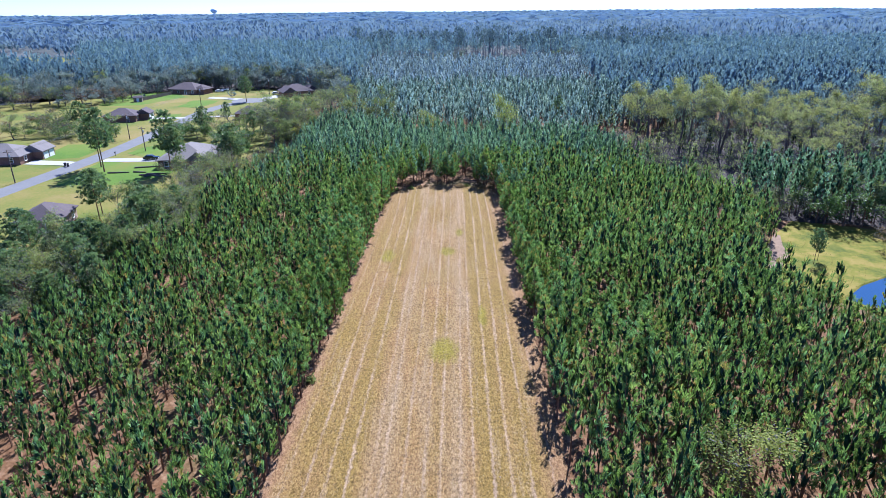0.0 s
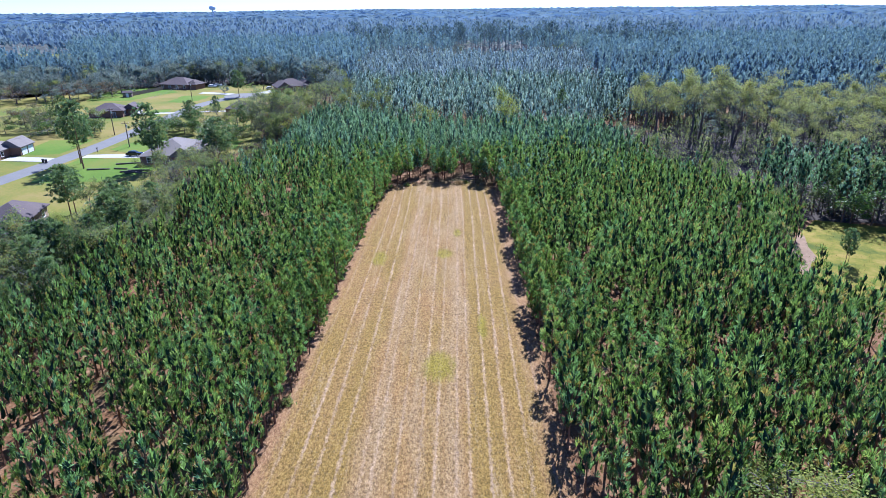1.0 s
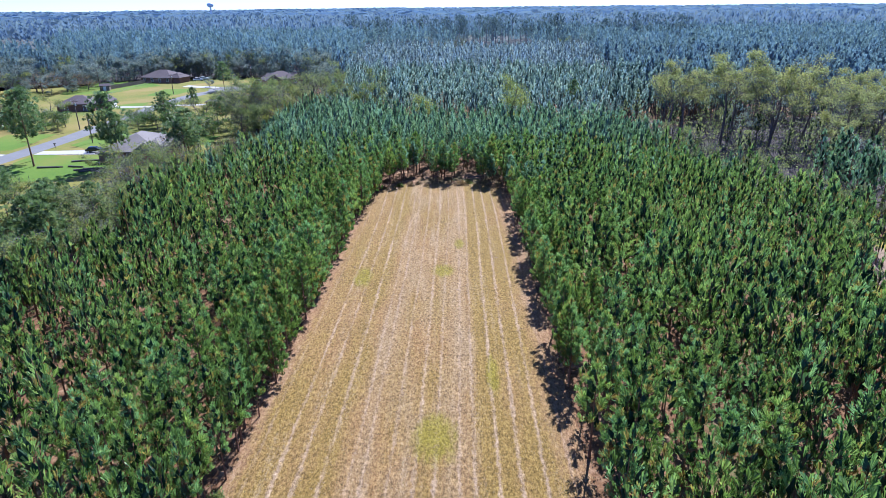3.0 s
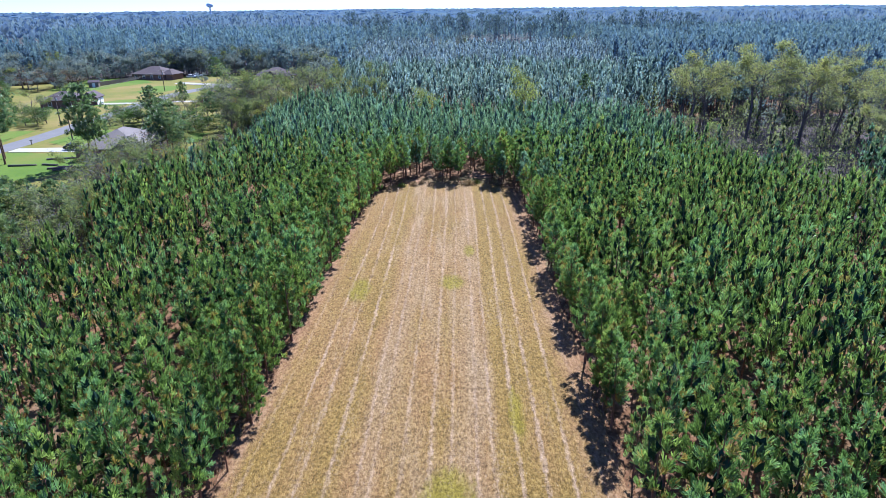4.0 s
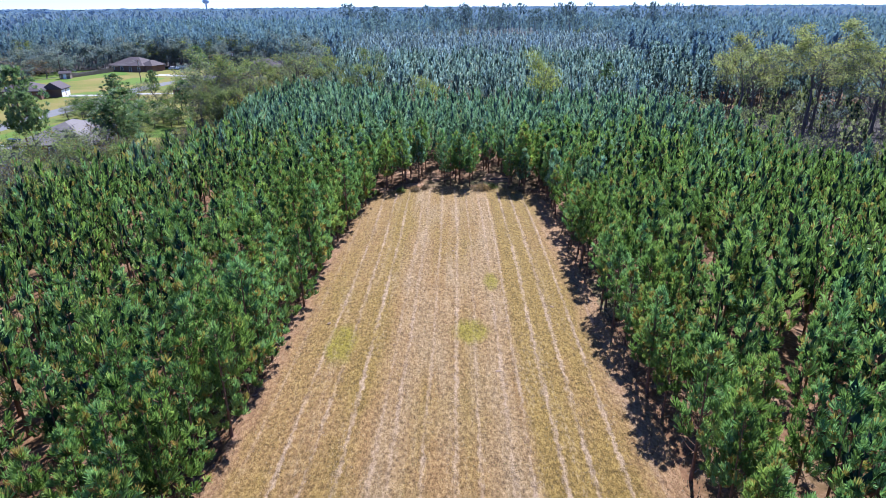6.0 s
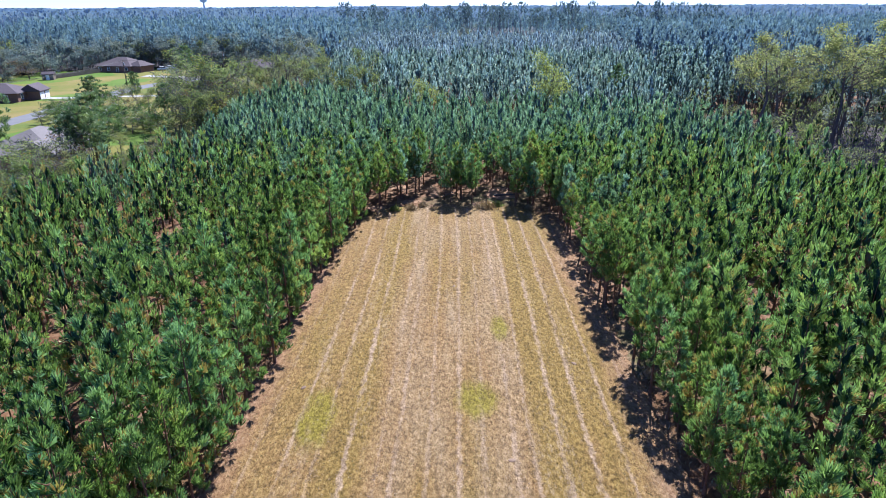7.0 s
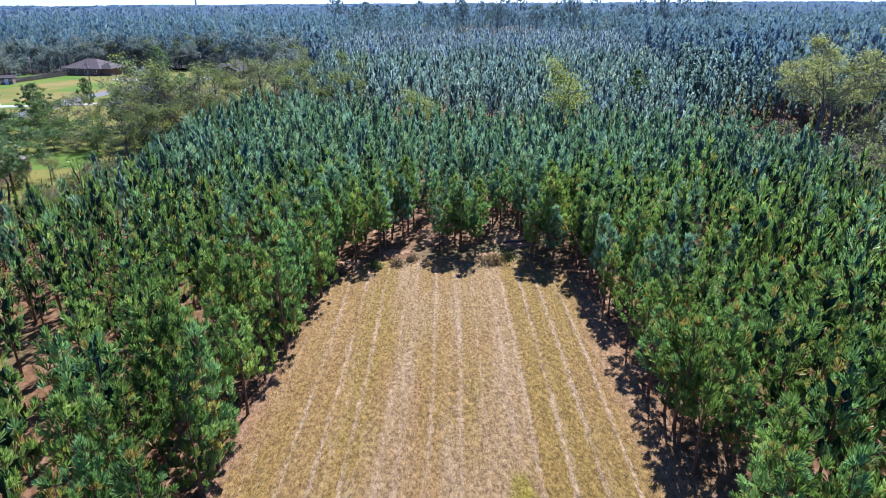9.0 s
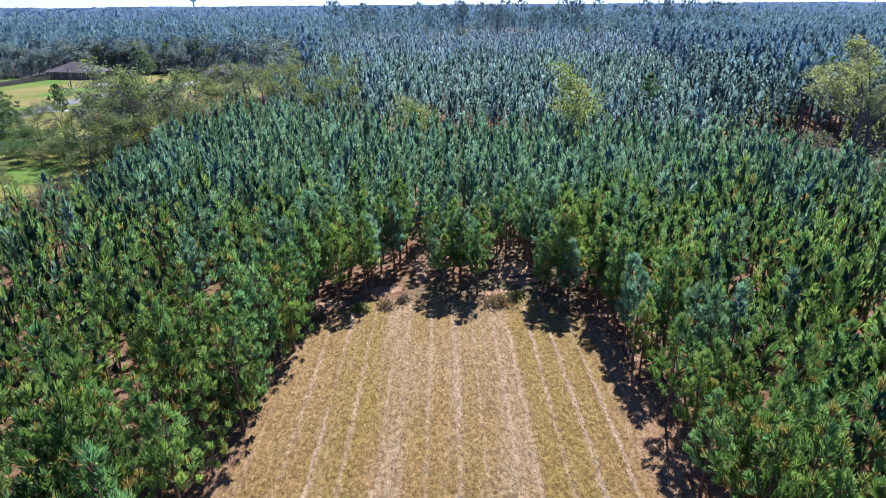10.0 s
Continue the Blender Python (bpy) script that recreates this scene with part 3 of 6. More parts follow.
def spline(points, n):
    p = np.asarray(points, float)
    t = np.r_[0, np.cumsum(np.linalg.norm(np.diff(p, axis=0), axis=1))]
    u = np.linspace(0, t[-1], n)
    out = np.c_[np.interp(u, t, p[:, 0]), np.interp(u, t, p[:, 1])]
    for _ in range(4):
        out[1:-1] = (out[:-2] + 2 * out[1:-1] + out[2:]) / 4
    return out


ribbon("road", spline([(-122, 70), (-116, 140), (-112, 175), (-110, 200), (-110, 245), (-111, 285), (-108, 305), (-102, 317)], 50), 3.3, 0.09, M_ROAD, "pale grey asphalt lane through the lawns", "road")
a_ = np.linspace(0, 2 * np.pi, 26)[:-1]
sheet("turning_circle", [(-100 + 9 * math.cos(a), 321 + 9.5 * math.sin(a)) for a in a_], 0.10, M_ROAD, "round asphalt turning circle at the lane's end", "road")
for o in ([(-107, 184.6), (-86, 184.4), (-86, 190), (-107, 189)], [(-129, 182), (-114.5, 180), (-114.5, 185), (-129, 187.5)], [(-130, 264.5), (-113, 266), (-113, 269.5), (-130, 269)],
          [(-107.5, 268.5), (-90, 270.5), (-90, 274), (-107.5, 272)], [(-126, 331), (-108, 324), (-106, 329), (-125, 337)], [(-92, 324), (-86, 336), (-92, 341), (-97, 329)]):
    sheet("driveway", o, 0.12, M_CONCRETE, "pale concrete driveway from the lane to a house", "driveway")

# ---------------------------------------------------------------- pond and its bank
BANK = [(52, 91), (57, 101), (66, 112), (76, 123), (86, 119), (100, 112), (118, 96), (118, 60), (82, 60), (70, 74), (62, 84)]
POND = [(63.5, 83.5), (69.5, 88.8), (76, 92.3), (86, 92.5), (100, 88), (108, 78), (104, 68), (90, 64), (78, 68), (68, 77)]


def build_bank():
    bm = bmesh.new()
    outer = [bm.verts.new((x, y, 0.0)) for x, y in BANK]
    cx, cy = 86, 84
    inner = [bm.verts.new((cx + (x - cx) * 0.93, cy + (y - cy) * 0.93, 0.35)) for x, y in BANK]
    n = len(BANK)
    for i in range(n):
        bm.faces.new((outer[i], outer[(i + 1) % n], inner[(i + 1) % n], inner[i]))
    pool = [bm.verts.new((x, y, 0.30)) for x, y in POND]
    low = [bm.verts.new((cx + (x - cx) * 0.96, cy + (y - cy) * 0.96, 0.02)) for x, y in POND]
    m = len(POND)
    for i in range(m):
        bm.faces.new((pool[(i + 1) % m], pool[i], low[i], low[(i + 1) % m]))
    bmesh.ops.triangle_fill(bm, use_beauty=True, edges=[bm.edges.get((ring[i], ring[(i + 1) % len(ring)])) for ring in (inner, pool) for i in range(len(ring))])
    bmesh.ops.recalc_face_normals(bm, faces=bm.faces[:])
    me = bpy.data.meshes.new("pond_bank")
    bm.to_mesh(me)
    bm.free()
    me.materials.append(M_BANK)
    tagged(new("pond_bank", me), "sunlit yellow-green grass bank round a pond", "bank", kind="structure")


build_bank()
sheet("water", [(86 + (x - 86) * 0.975, 84 + (y - 84) * 0.975) for x, y in POND], 0.20, M_WATER, "still blue pond water", "pond")
sheet("dirt_track", [(57.5, 95), (60, 94.5), (63, 99), (66, 107), (69, 113), (67.5, 114), (63.5, 108.5), (60, 101)], 0.38, M_DIRT, "bare sandy track beside the pond bank", "track", rough=0.6, seed=9)


def blob(cx, cy, rx, ry, seed, n=40):
    """An uneven rounded outline."""
    rng = np.random.default_rng(seed)
    a = np.linspace(0, 2 * np.pi, n, endpoint=False)
    r = 1 + 0.16 * np.sin(2 * a + seed) + 0.12 * np.sin(3 * a + 2 * seed) + 0.08 * np.sin(7 * a) + rng.normal(0, 0.06, n)
    return [(cx + rx * q * math.cos(w), cy + ry * q * math.sin(w)) for q, w in zip(r, a)]


for i, (x, y, rx, ry) in enumerate([(-2.9, 160.5, 0.9, 3.2), (7.2, 159.5, 2.6, 2.8), (4.2, 154.2, 1.5, 1.2), (-6.3, 155.4, 1.4, 1.1), (-11.0, 152.6, 1.2, 1.0), (-8.4, 163.0, 1.4, 2.0)]):
    sheet("dirt_patch", blob(x, y, rx, ry, 10 + i), 0.012, M_LITTER, "bare sandy gap among the pines", "track")
# the dark floor material paints the shade lying on the break
ribbon("fire_break", spline([(-29, 229), (-13, 219.5), (20, 210.5), (43.5, 202.5), (56.5, 214), (64.5, 226.5)], 40), 3.6, 0.012, M_WOOD_FLOOR, "bare break between two pine stands, its shade painted dark", "track")
sheet("dirt_patch", blob(67.0, 226.5, 4.0, 2.6, 31), 0.03, M_DIRT, "bare sandy patch where two tracks meet", "track")

# ---------------------------------------------------------------- trees


def pine_crown(b, rng, H, R, low, levels, per, blades, length, width, spread=0.26, crest=1.0, inner=0.0, heart=0.0, taper=1.45, core=None, girth=1.0):
    """Whorls of upswept boughs set with upright candles: needles bristle all round each candle's stem, with dark gaps between."""
    P, D, L = [], [], []
    for i in range(levels):
        f = (i + rng.uniform(0.0, 0.7)) / levels
        z = H * (low + (0.93 - low) * f)
        reach = R * (1.0 - f ** taper) ** crest * (0.74 + 0.26 * min(1, f * 4)) + 0.05
        n = max(2, int(round(per * (1 - 0.5 * f) + rng.uniform(-0.6, 0.6))))
        turn = rng.uniform(0, 6.28)
        for k in range(n):
            a = turn + 2 * np.pi * k / n + rng.normal(0, 0.35)
            out = np.array((math.cos(a), math.sin(a), 0))
            r = reach * rng.uniform(0.5, 1.3)
            for q in (1.0, rng.uniform(0.4, 0.7)) if rng.random() < inner else (1.0,):
                P.append((0, 0, z) + out * r * q + np.array((0, 0, 0.30 * r * q * q + rng.normal(0, 0.1))))
                D.append(out * rng.uniform(0.05, 0.55) + np.array((0, 0, 1.0)) + rng.normal(0, 0.14, 3))
                L.append(length * rng.uniform(0.7, 1.3) * (1 - 0.15 * f))
    P.append((0, 0, H * 0.90))
    D.append((0, 0, 1.0))
    L.append(length * 1.25)
    P, D, L = np.array(P), np.array(D), np.array(L)
    D /= np.linalg.norm(D, axis=1, keepdims=True)
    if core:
        # dark clumps inside the crown that carry its shade as colour
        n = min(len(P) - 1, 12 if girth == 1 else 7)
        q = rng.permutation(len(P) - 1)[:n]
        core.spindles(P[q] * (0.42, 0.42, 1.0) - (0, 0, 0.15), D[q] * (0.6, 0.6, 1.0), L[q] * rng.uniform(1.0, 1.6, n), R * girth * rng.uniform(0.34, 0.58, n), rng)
    if heart:
        b.spindles(P, D, L * 0.8, heart * rng.uniform(0.75, 1.25, len(P)), rng)
    foot = P
    P, D, L = (np.repeat(x, blades, 0) for x in (P, D, L))
    n = len(P)
    radial = rng.normal(0, 1, (n, 3))
    radial -= (radial * D).sum(1, keepdims=True) * D
    radial /= np.linalg.norm(radial, axis=1, keepdims=True)
    side = np.cross(D, radial) + rng.normal(0, 0.35, (n, 3))
    side /= np.linalg.norm(side, axis=1, keepdims=True)
    rise = rng.uniform(0.15, 1.0, n) ** 0.75
    flare = spread * np.sin(np.pi * np.clip(rise, 0.16, 0.93)) ** 0.6 * rng.uniform(0.45, 1.1, n)
    tip = P + D * (rise * L)[:, None] + radial * flare[:, None] + rng.normal(0, 0.03, (n, 3))
    side = side * (width * rng.uniform(0.6, 1.2, n) / 2)[:, None] + D * rng.normal(0, 0.04, (n, 1))
    b.plumes(foot, tip, side, blades)


def pine_trunk(b, rng, H, sides=6, limbs=0, r=None, R=1.1, low=0.35):
    r = r or 0.0115 * H
    lean = rng.normal(0, 0.012 * H, 2)
    z = np.array([0, 0.1, 0.45, 0.8, 0.97]) * H if sides > 3 else np.array([0, 0.5, 0.95]) * H
    pts = np.c_[lean[0] * (z / H) ** 2, lean[1] * (z / H) ** 2, z]
    b.tube(pts, r * (1.08 - z / H) * np.where(z == 0, 1.25, 1), sides, False)
    for _ in range(limbs):
        h = rng.uniform(low * 0.75, 0.9)
        a = rng.uniform(0, 6.28)
        o = np.array((math.cos(a), math.sin(a), 0)) * R * (1.02 - h) ** 0.7 * 0.95
        s = np.array((0, 0, h * H))
        b.tube([s, s + o * 0.5 + (0, 0, 0.12), s + o + (0, 0, 0.42)], [0.035, 0.022, 0.01], 3, False)


PINE_VARIANTS = []
for i in range(11):
    rng = np.random.default_rng(100 + i)
    H, R, low = 8.6, (1.05, 1.25, 0.95, 1.15, 1.3, 1.0, 1.1, 1.2, 1.35, 1.2, 1.3)[i], (0.30, 0.36, 0.33, 0.28, 0.38, 0.34, 0.26, 0.31, 0.09, 0.12, 0.08)[i]
    c, k = Build(), Build()
    pine_crown(c, rng, H, R * 0.98, low - 0.03, 12, 5.6, 40, 0.74, 0.042, 0.30, 1.0, 0.5, 0.13, 2.6)
    pine_trunk(k, rng, H, 6, 22, R=R, low=low - 0.08)
    PINE_VARIANTS.append((c.mesh("crown", M_NEEDLES), c.mesh("crown", M_NEEDLES_HAZE_MID), k.mesh("trunk", M_PINE_BARK, True)))


def lod_pines(count, seed, H, Rs, lows, trunk_sides, **kw):
    """Simpler pines for the stands: place arrays with the material of each face."""
    out = []
    for i in range(count):
        rng = np.random.default_rng(seed + i)
        c, k, w = Build(), Build(), Build()
        R, low = Rs[i % len(Rs)], lows[i % len(lows)]
        pine_crown(c, rng, H, R, low, kw["levels"], kw["per"], kw["blades"], kw["length"], kw["width"], kw.get("spread", 0.26), 1.0, kw.get("inner", 0.0), 0.0, kw.get("taper", 1.45), w if kw.get("shady", True) else None, kw.get("girth", 1.0))
        pine_trunk(k, rng, H, trunk_sides, kw.get("limbs", 0), R=R, low=low)
        out.append((c.arrays(), k.arrays()) + ((w.arrays(),) if kw.get("shady", True) else ()))
    return out


def stand(name, variants, x, y, s, mats, label, category, seed, squash=0.12, parent=None):
    """One joined stand of trees: many copies of a few kinds, each turned and sized for itself."""
    rng = np.random.default_rng(seed)
    V, Q, T, qi, ti, n = [], [], [], [], [], 0
    pick = rng.integers(0, len(variants), len(x))
    turn = rng.uniform(0, 2 * np.pi, len(x))
    wide = s * rng.uniform(1 - squash, 1 + squash, len(x))
    for i, kinds in enumerate(variants):
        m = pick == i
        if not m.any():
            continue
        c, d = np.cos(turn[m])[:, None], np.sin(turn[m])[:, None]
        for slot, (v, q, t) in enumerate(kinds):
            px = (v[:, 0] * c - v[:, 1] * d) * wide[m][:, None] + x[m][:, None]
            py = (v[:, 0] * d + v[:, 1] * c) * wide[m][:, None] + y[m][:, None]
            pz = v[:, 2] * s[m][:, None]
            V.append(np.stack([px, py, pz], -1).reshape(-1, 3))
            step = (np.arange(m.sum()) * len(v) + n)[:, None, None]
            if len(q):
                Q.append((q[None] + step).reshape(-1, 4))
                qi.append(np.full(len(Q[-1]), slot))
            if len(t):
                T.append((t[None] + step).reshape(-1, 3))
                ti.append(np.full(len(T[-1]), slot))
            n += m.sum() * len(v)
    faces = ([np.concatenate(Q)] if Q else []) + ([np.concatenate(T)] if T else [])
    me = mesh_of(name, np.concatenate(V), faces, mats, np.concatenate(qi + ti))
    return tagged(new(name, me), label, category, kind="stuff")


def in_view(x, y, spare=10):
    return np.abs(x - 0.5) < 0.735 * (y + 8) + spare


# where the stands are
def end_edge(x):
    """How far the trees stand back at the field's closed end."""
    return np.interp(x, [-20, -14, -10.6, -6.5, -5.4, -1.5, -0.6, 3.2, 4.0, 8.6, 9.4, 12, 14.5, 20],
                     [146, 150, 154.5, 157.5, 160, 160, 154.2, 154.2, 160.5, 161, 156.8, 154.5, 149, 146])


def west_edge(y):
    return np.interp(y, [0, 60, 90, 107, 130, 160, 184, 209, 226, 240], [-62, -57, -53, -49, -53, -50, -46.5, -45.5, -44, -38])


def east_edge(y):
    return np.interp(y, [0, 50, 65, 75, 84, 90, 100, 106, 115, 127, 146, 160, 180, 200, 215], [95, 69, 61, 58, 55, 52, 56, 63, 67, 67, 62, 55, 51, 46, 40])


def break_line(x):
    return np.interp(x, [-40, -14, 20, 44, 70], [233, 219.5, 210.5, 203, 196])


def rows_of(x0, x1, y0, y1, row, step, seed, jx=0.35, jy=0.45):
    rng = np.random.default_rng(seed)
    xs, ys = np.arange(x0, x1, row), np.arange(y0, y1, step)
    X, Y = np.meshgrid(xs, ys)
    X, Y = X + rng.normal(0, jx, X.shape), Y + rng.normal(0, jy, Y.shape)
    return X.ravel(), Y.ravel(), rng


END_TREES = np.array([(-0.4, 154.7), (2.7, 154.5), (-1.3, 156.2), (1.2, 156.6), (9.7, 157.0), (11.6, 154.2), (-5.7, 159.6), (-8.2, 157.0), (-10.6, 154.6), (-12.6, 151.6), (13.4, 150.6)])


def first_block():
    lx, ly, _ = rows_of(0, 44, 14, 236, 2.7, 2.1, 31)
    rx, ry, _ = rows_of(0, 82, 14, 236, 2.7, 2.1, 32)
    lx, rx = field_left(np.minimum(ly, 143)) + 0.05 - lx, rx + field_right(np.minimum(ry, 143)) + 0.4
    mx, my, _ = rows_of(-13.0, 13.6, 150, 236, 2.7, 2.1, 33)
    x, y = np.r_[lx, rx, mx], np.r_[ly, ry, my]
    rng = np.random.default_rng(34)
    keep = (x > west_edge(y)) & (x < east_edge(y)) & (y < break_line(x) - 5.5) & in_view(x, y) & ((rng.random(len(x)) > 0.10) | ((x > field_left(y) - 3.2) & (x < field_right(y) + 3.6)))
    keep &= (x < field_left(y) + 0.45) | (x > field_right(y) + 0.2) | (y > end_edge(x))
    keep &= ~((np.abs(x) < 14) & (y > 153) & (y < 170) & (rng.random(len(x)) < 0.12))
    keep &= ~((np.abs(x + 2.9) < 0.8) & (y < 162) & (y > 140))
    keep &= np.hypot(x - 28.8, y - 40.5) > 3.6
    # thinner ground in patches, most on the west side
    thin = np.sin(x * 0.61 + 1.7 * np.sin(y * 0.23)) * np.sin(y * 0.41 + 1.3 * np.sin(x * 0.37))
    keep &= ~((thin > np.where(x < 0, 0.05, 0.25)) & (rng.random(len(x)) < np.where(x < 0, 0.45, 0.24)) & ((x < field_left(y) - 3.2) | (x > field_right(y) + 3.6)) & (y < 150))
    x, y = np.r_[x[keep], END_TREES[:, 0]], np.r_[y[keep], END_TREES[:, 1]]
    s = 0.99 + rng.normal(0, 0.135, len(x)) + 0.10 * np.sin(x * 0.13 + y * 0.071) * np.sin(y * 0.05)
    s += np.where(y > 165, 0.06, 0)
    s *= np.where((x < -43) & (y > 156) & (y < 196), 0.70, 1)
    return x, y, np.clip(s, 0.62, 1.22)


FX, FY, FS = first_block()
# trees that stand singly along the field's edges, and the end row
near = ((FX > field_left(FY) - 5.4) & (FX < field_right(FY) + 5.4) & (FY > 74) & (FY < 158)) | ((np.abs(FX) < 15) & (FY > 153) & (FY < 163))
order = np.argsort(np.where(near, np.minimum(np.abs(FX - field_left(FY)), np.abs(FX - field_right(FY))) + np.where(FY > 153, -4, 0), 1e9))[:300]
single = np.zeros(len(FX), bool)
single[order] = True
single &= near
rng = np.random.default_rng(5)
LABELS = ("young planted pine, dense upswept green crown", "young planted pine with a bare lower stem")
for x, y, s in zip(FX[single], FY[single], FS[single]):
    crown, hazed_crown, trunk = PINE_VARIANTS[rng.integers(8, 11) if -3.0 < x - float(field_left(y)) < 1 and y < 150 and rng.random() < 0.75 else rng.integers(0, 8)]
    tree = new("pine_tree")
    tree.matrix_basis = Matrix.LocRotScale((x, y, -0.02), Euler((0, 0, rng.uniform(0, 6.28))), (s * rng.uniform(0.9, 1.12), s * rng.uniform(0.9, 1.12), s))
    tagged(tree, LABELS[0] + " beside the field", "pine tree", "pines along the field")
    part("trunk", trunk, tree)
    part("crown", hazed_crown if rng.random() < (y - 132) / 66 else crown, tree)

NEAR_STAND = lod_pines(8, 200, 8.6, (0.98, 1.15, 0.84, 1.05), (0.24, 0.32, 0.28), 4, levels=10, per=5.0, blades=26, length=0.76, width=0.058, spread=0.31, limbs=3, inner=0.35, taper=2.0)
MID_STAND = lod_pines(8, 300, 8.6, (0.95, 1.12, 0.80, 1.02), (0.24, 0.32, 0.28), 3, levels=9, per=4.4, blades=12, length=1.00, width=0.115, spread=0.32, taper=1.7)
FAR_STAND = lod_pines(8, 400, 8.6, (1.30, 1.50, 1.15), (0.26, 0.32), 3, levels=7, per=4.0, blades=6, length=1.40, width=0.30, spread=0.40, girth=0.7)
HORIZON_STAND = lod_pines(6, 500, 8.6, (1.05, 1.25), (0.25, 0.3), 3, levels=5, per=3.2, blades=5, length=1.6, width=0.46, spread=0.52, girth=0.7)

rest = ~single
band1 = rest & (np.minimum(np.abs(FX - field_left(FY)), np.abs(FX - field_right(FY))) < 15) & (FY < 168) & (FY > 58)
band2 = rest & ~band1 & (FY < 168)
band3 = rest & (FY >= 168)
# the haze-tinted needles are picked more often farther along
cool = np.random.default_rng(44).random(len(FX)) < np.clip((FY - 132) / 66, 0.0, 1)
for m, kinds, sd, needles in ((band1 & ~cool, NEAR_STAND, 41, M_NEEDLES), (band1 & cool, NEAR_STAND, 40, M_NEEDLES_HAZE_MID), (band2 & ~cool, MID_STAND, 42, M_NEEDLES), (band2 & cool, MID_STAND, 45, M_NEEDLES_HAZE_MID), (band3, MID_STAND, 43, M_NEEDLES_HAZE_MID)):
    stand("pine_plantation", kinds, FX[m], FY[m], FS[m], [needles, M_PINE_BARK, M_CROWN_SHADE_MID if needles is M_NEEDLES_HAZE_MID else M_CROWN_SHADE], "dense plantation of young green pines", "pine plantation", sd)


# the same plantation round and behind the flight's start
x, y, rng = rows_of(-62, 70, -75, 84, 3.4, 3.0, 46)
keep = ((x < field_left(y) - 0.5) | (x > field_right(y) + 0.8) | (y < -66)) & (~in_view(x, y, 10) | (y < 14)) & (x > west_edge(y)) & (x < east_edge(y))
stand("pine_plantation", HORIZON_STAND, x[keep], y[keep], rng.uniform(0.85, 1.15, keep.sum()), [M_NEEDLES, M_PINE_BARK, M_CROWN_SHADE], "dense plantation of young green pines", "pine plantation", 47)


def second_block():
    x, y, rng = rows_of(-60, 110, 196, 502, 3.9, 3.6, 51, 0.6, 0.7)
    left = np.interp(y, [193, 236, 483], [-34, -38, -55]) + 3 * np.sin(y * 0.07) + 2 * np.sin(y * 0.19)
    right = np.interp(y, [207, 270, 490], [62, 66, 103]) + 3 * np.sin(y * 0.06 + 1) + 2 * np.sin(y * 0.21)
    keep = (x > left) & (x < right) & (y > break_line(x) + 6 + np.where(x > 45, (x - 45) * 1.0, 0)) & ~((x > 6) & (x < 64) & (y > 476)) & (y < 494 + 6 * np.sin(x * 0.13) + 4 * np.sin(x * 0.31)) & (rng.random(len(x)) > 0.08)
    x, y = x[keep], y[keep]
    return x, y, np.clip(1.14 + rng.normal(0, 0.16, len(x)) + 0.05 * np.sin(x * 0.09) * np.sin(y * 0.06), 0.8, 1.45)


SX, SY, SS = second_block()
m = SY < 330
stand("pine_plantation", FAR_STAND, SX[m], SY[m], SS[m], [M_NEEDLES_HAZE, M_PINE_BARK, M_CROWN_SHADE_MID], "dense plantation of young pines in a haze tint", "pine plantation", 52)
stand("pine_plantation", HORIZON_STAND, SX[~m], SY[~m], SS[~m], [M_NEEDLES_HAZE_PALE, M_PINE_BARK, M_CROWN_SHADE_FAR], "dense plantation of young pines in a haze tint", "pine plantation", 53)

# tall pine woods east and west of the plantation
EAST_WOOD = [(72, 234), (68, 270), (104, 490), (124, 640), (620, 640), (620, 500), (260, 180), (150, 180), (120, 222)]
WEST_WOOD = [(-245, 318), (-186, 348), (-150, 374), (-95, 376), (-64, 352), (-50, 330), (-41, 262), (-57, 490), (-68, 640), (-620, 640), (-620, 420), (-330, 300)]
FAR_CLEARING = [(6, 476), (64, 476), (72, 600), (10, 600)]
THINNED = [(-225, 420), (-300, 520), (-352, 645), (-490, 668), (-440, 590), (-300, 430)]
TALL_NEAR = lod_pines(6, 600, 16.0, (2.3, 2.7, 2.0), (0.22, 0.34, 0.14), 3, levels=7, per=4.6, blades=5, length=1.7, width=0.50, spread=0.75)
TALL_FAR = lod_pines(6, 620, 16.0, (2.2, 2.6), (0.36, 0.42), 3, levels=4, per=4, blades=4, length=2.5, width=0.95, spread=1.1, shady=False)
for outline, sd, word in ((EAST_WOOD, 61, "mature pine wood beyond the plantation"), (WEST_WOOD, 62, "mature pine wood behind the houses")):
    xs, ys = [p[0] for p in outline], [p[1] for p in outline]
    x, y, rng = rows_of(min(xs), max(xs), min(ys), max(ys), 5.5, 4.9, sd, 1.6, 1.6)
    keep = inside(x, y, outline) & in_view(x, y, 5) & ~inside(x, y, THINNED) & (rng.random(len(x)) > 0.12)
    x, y = x[keep], y[keep]
    s = np.clip(rng.normal(0.98, 0.11, len(x)), 0.7, 1.3)
    for m, kinds in ((y < 360, TALL_NEAR), (y >= 360, TALL_FAR)):
        stand("pine_wood", kinds, x[m], y[m], s[m], [M_NEEDLES_FAR, M_FAR_BARK, M_CROWN_SHADE_FAR], word, "pine wood", sd + 10)
sheet("clearing", THINNED, 0.03, M_LAWN, "pale green clearing in the far woods", "field", rough=2, seed=71)


x, y, rng = rows_of(-72, 150, 508, 660, 6.6, 6.2, 63, 2.0, 2.0)
keep = ~inside(x, y, FAR_CLEARING) & ~inside(x, y, EAST_WOOD) & ~inside(x, y, WEST_WOOD) & (rng.random(len(x)) > 0.3)
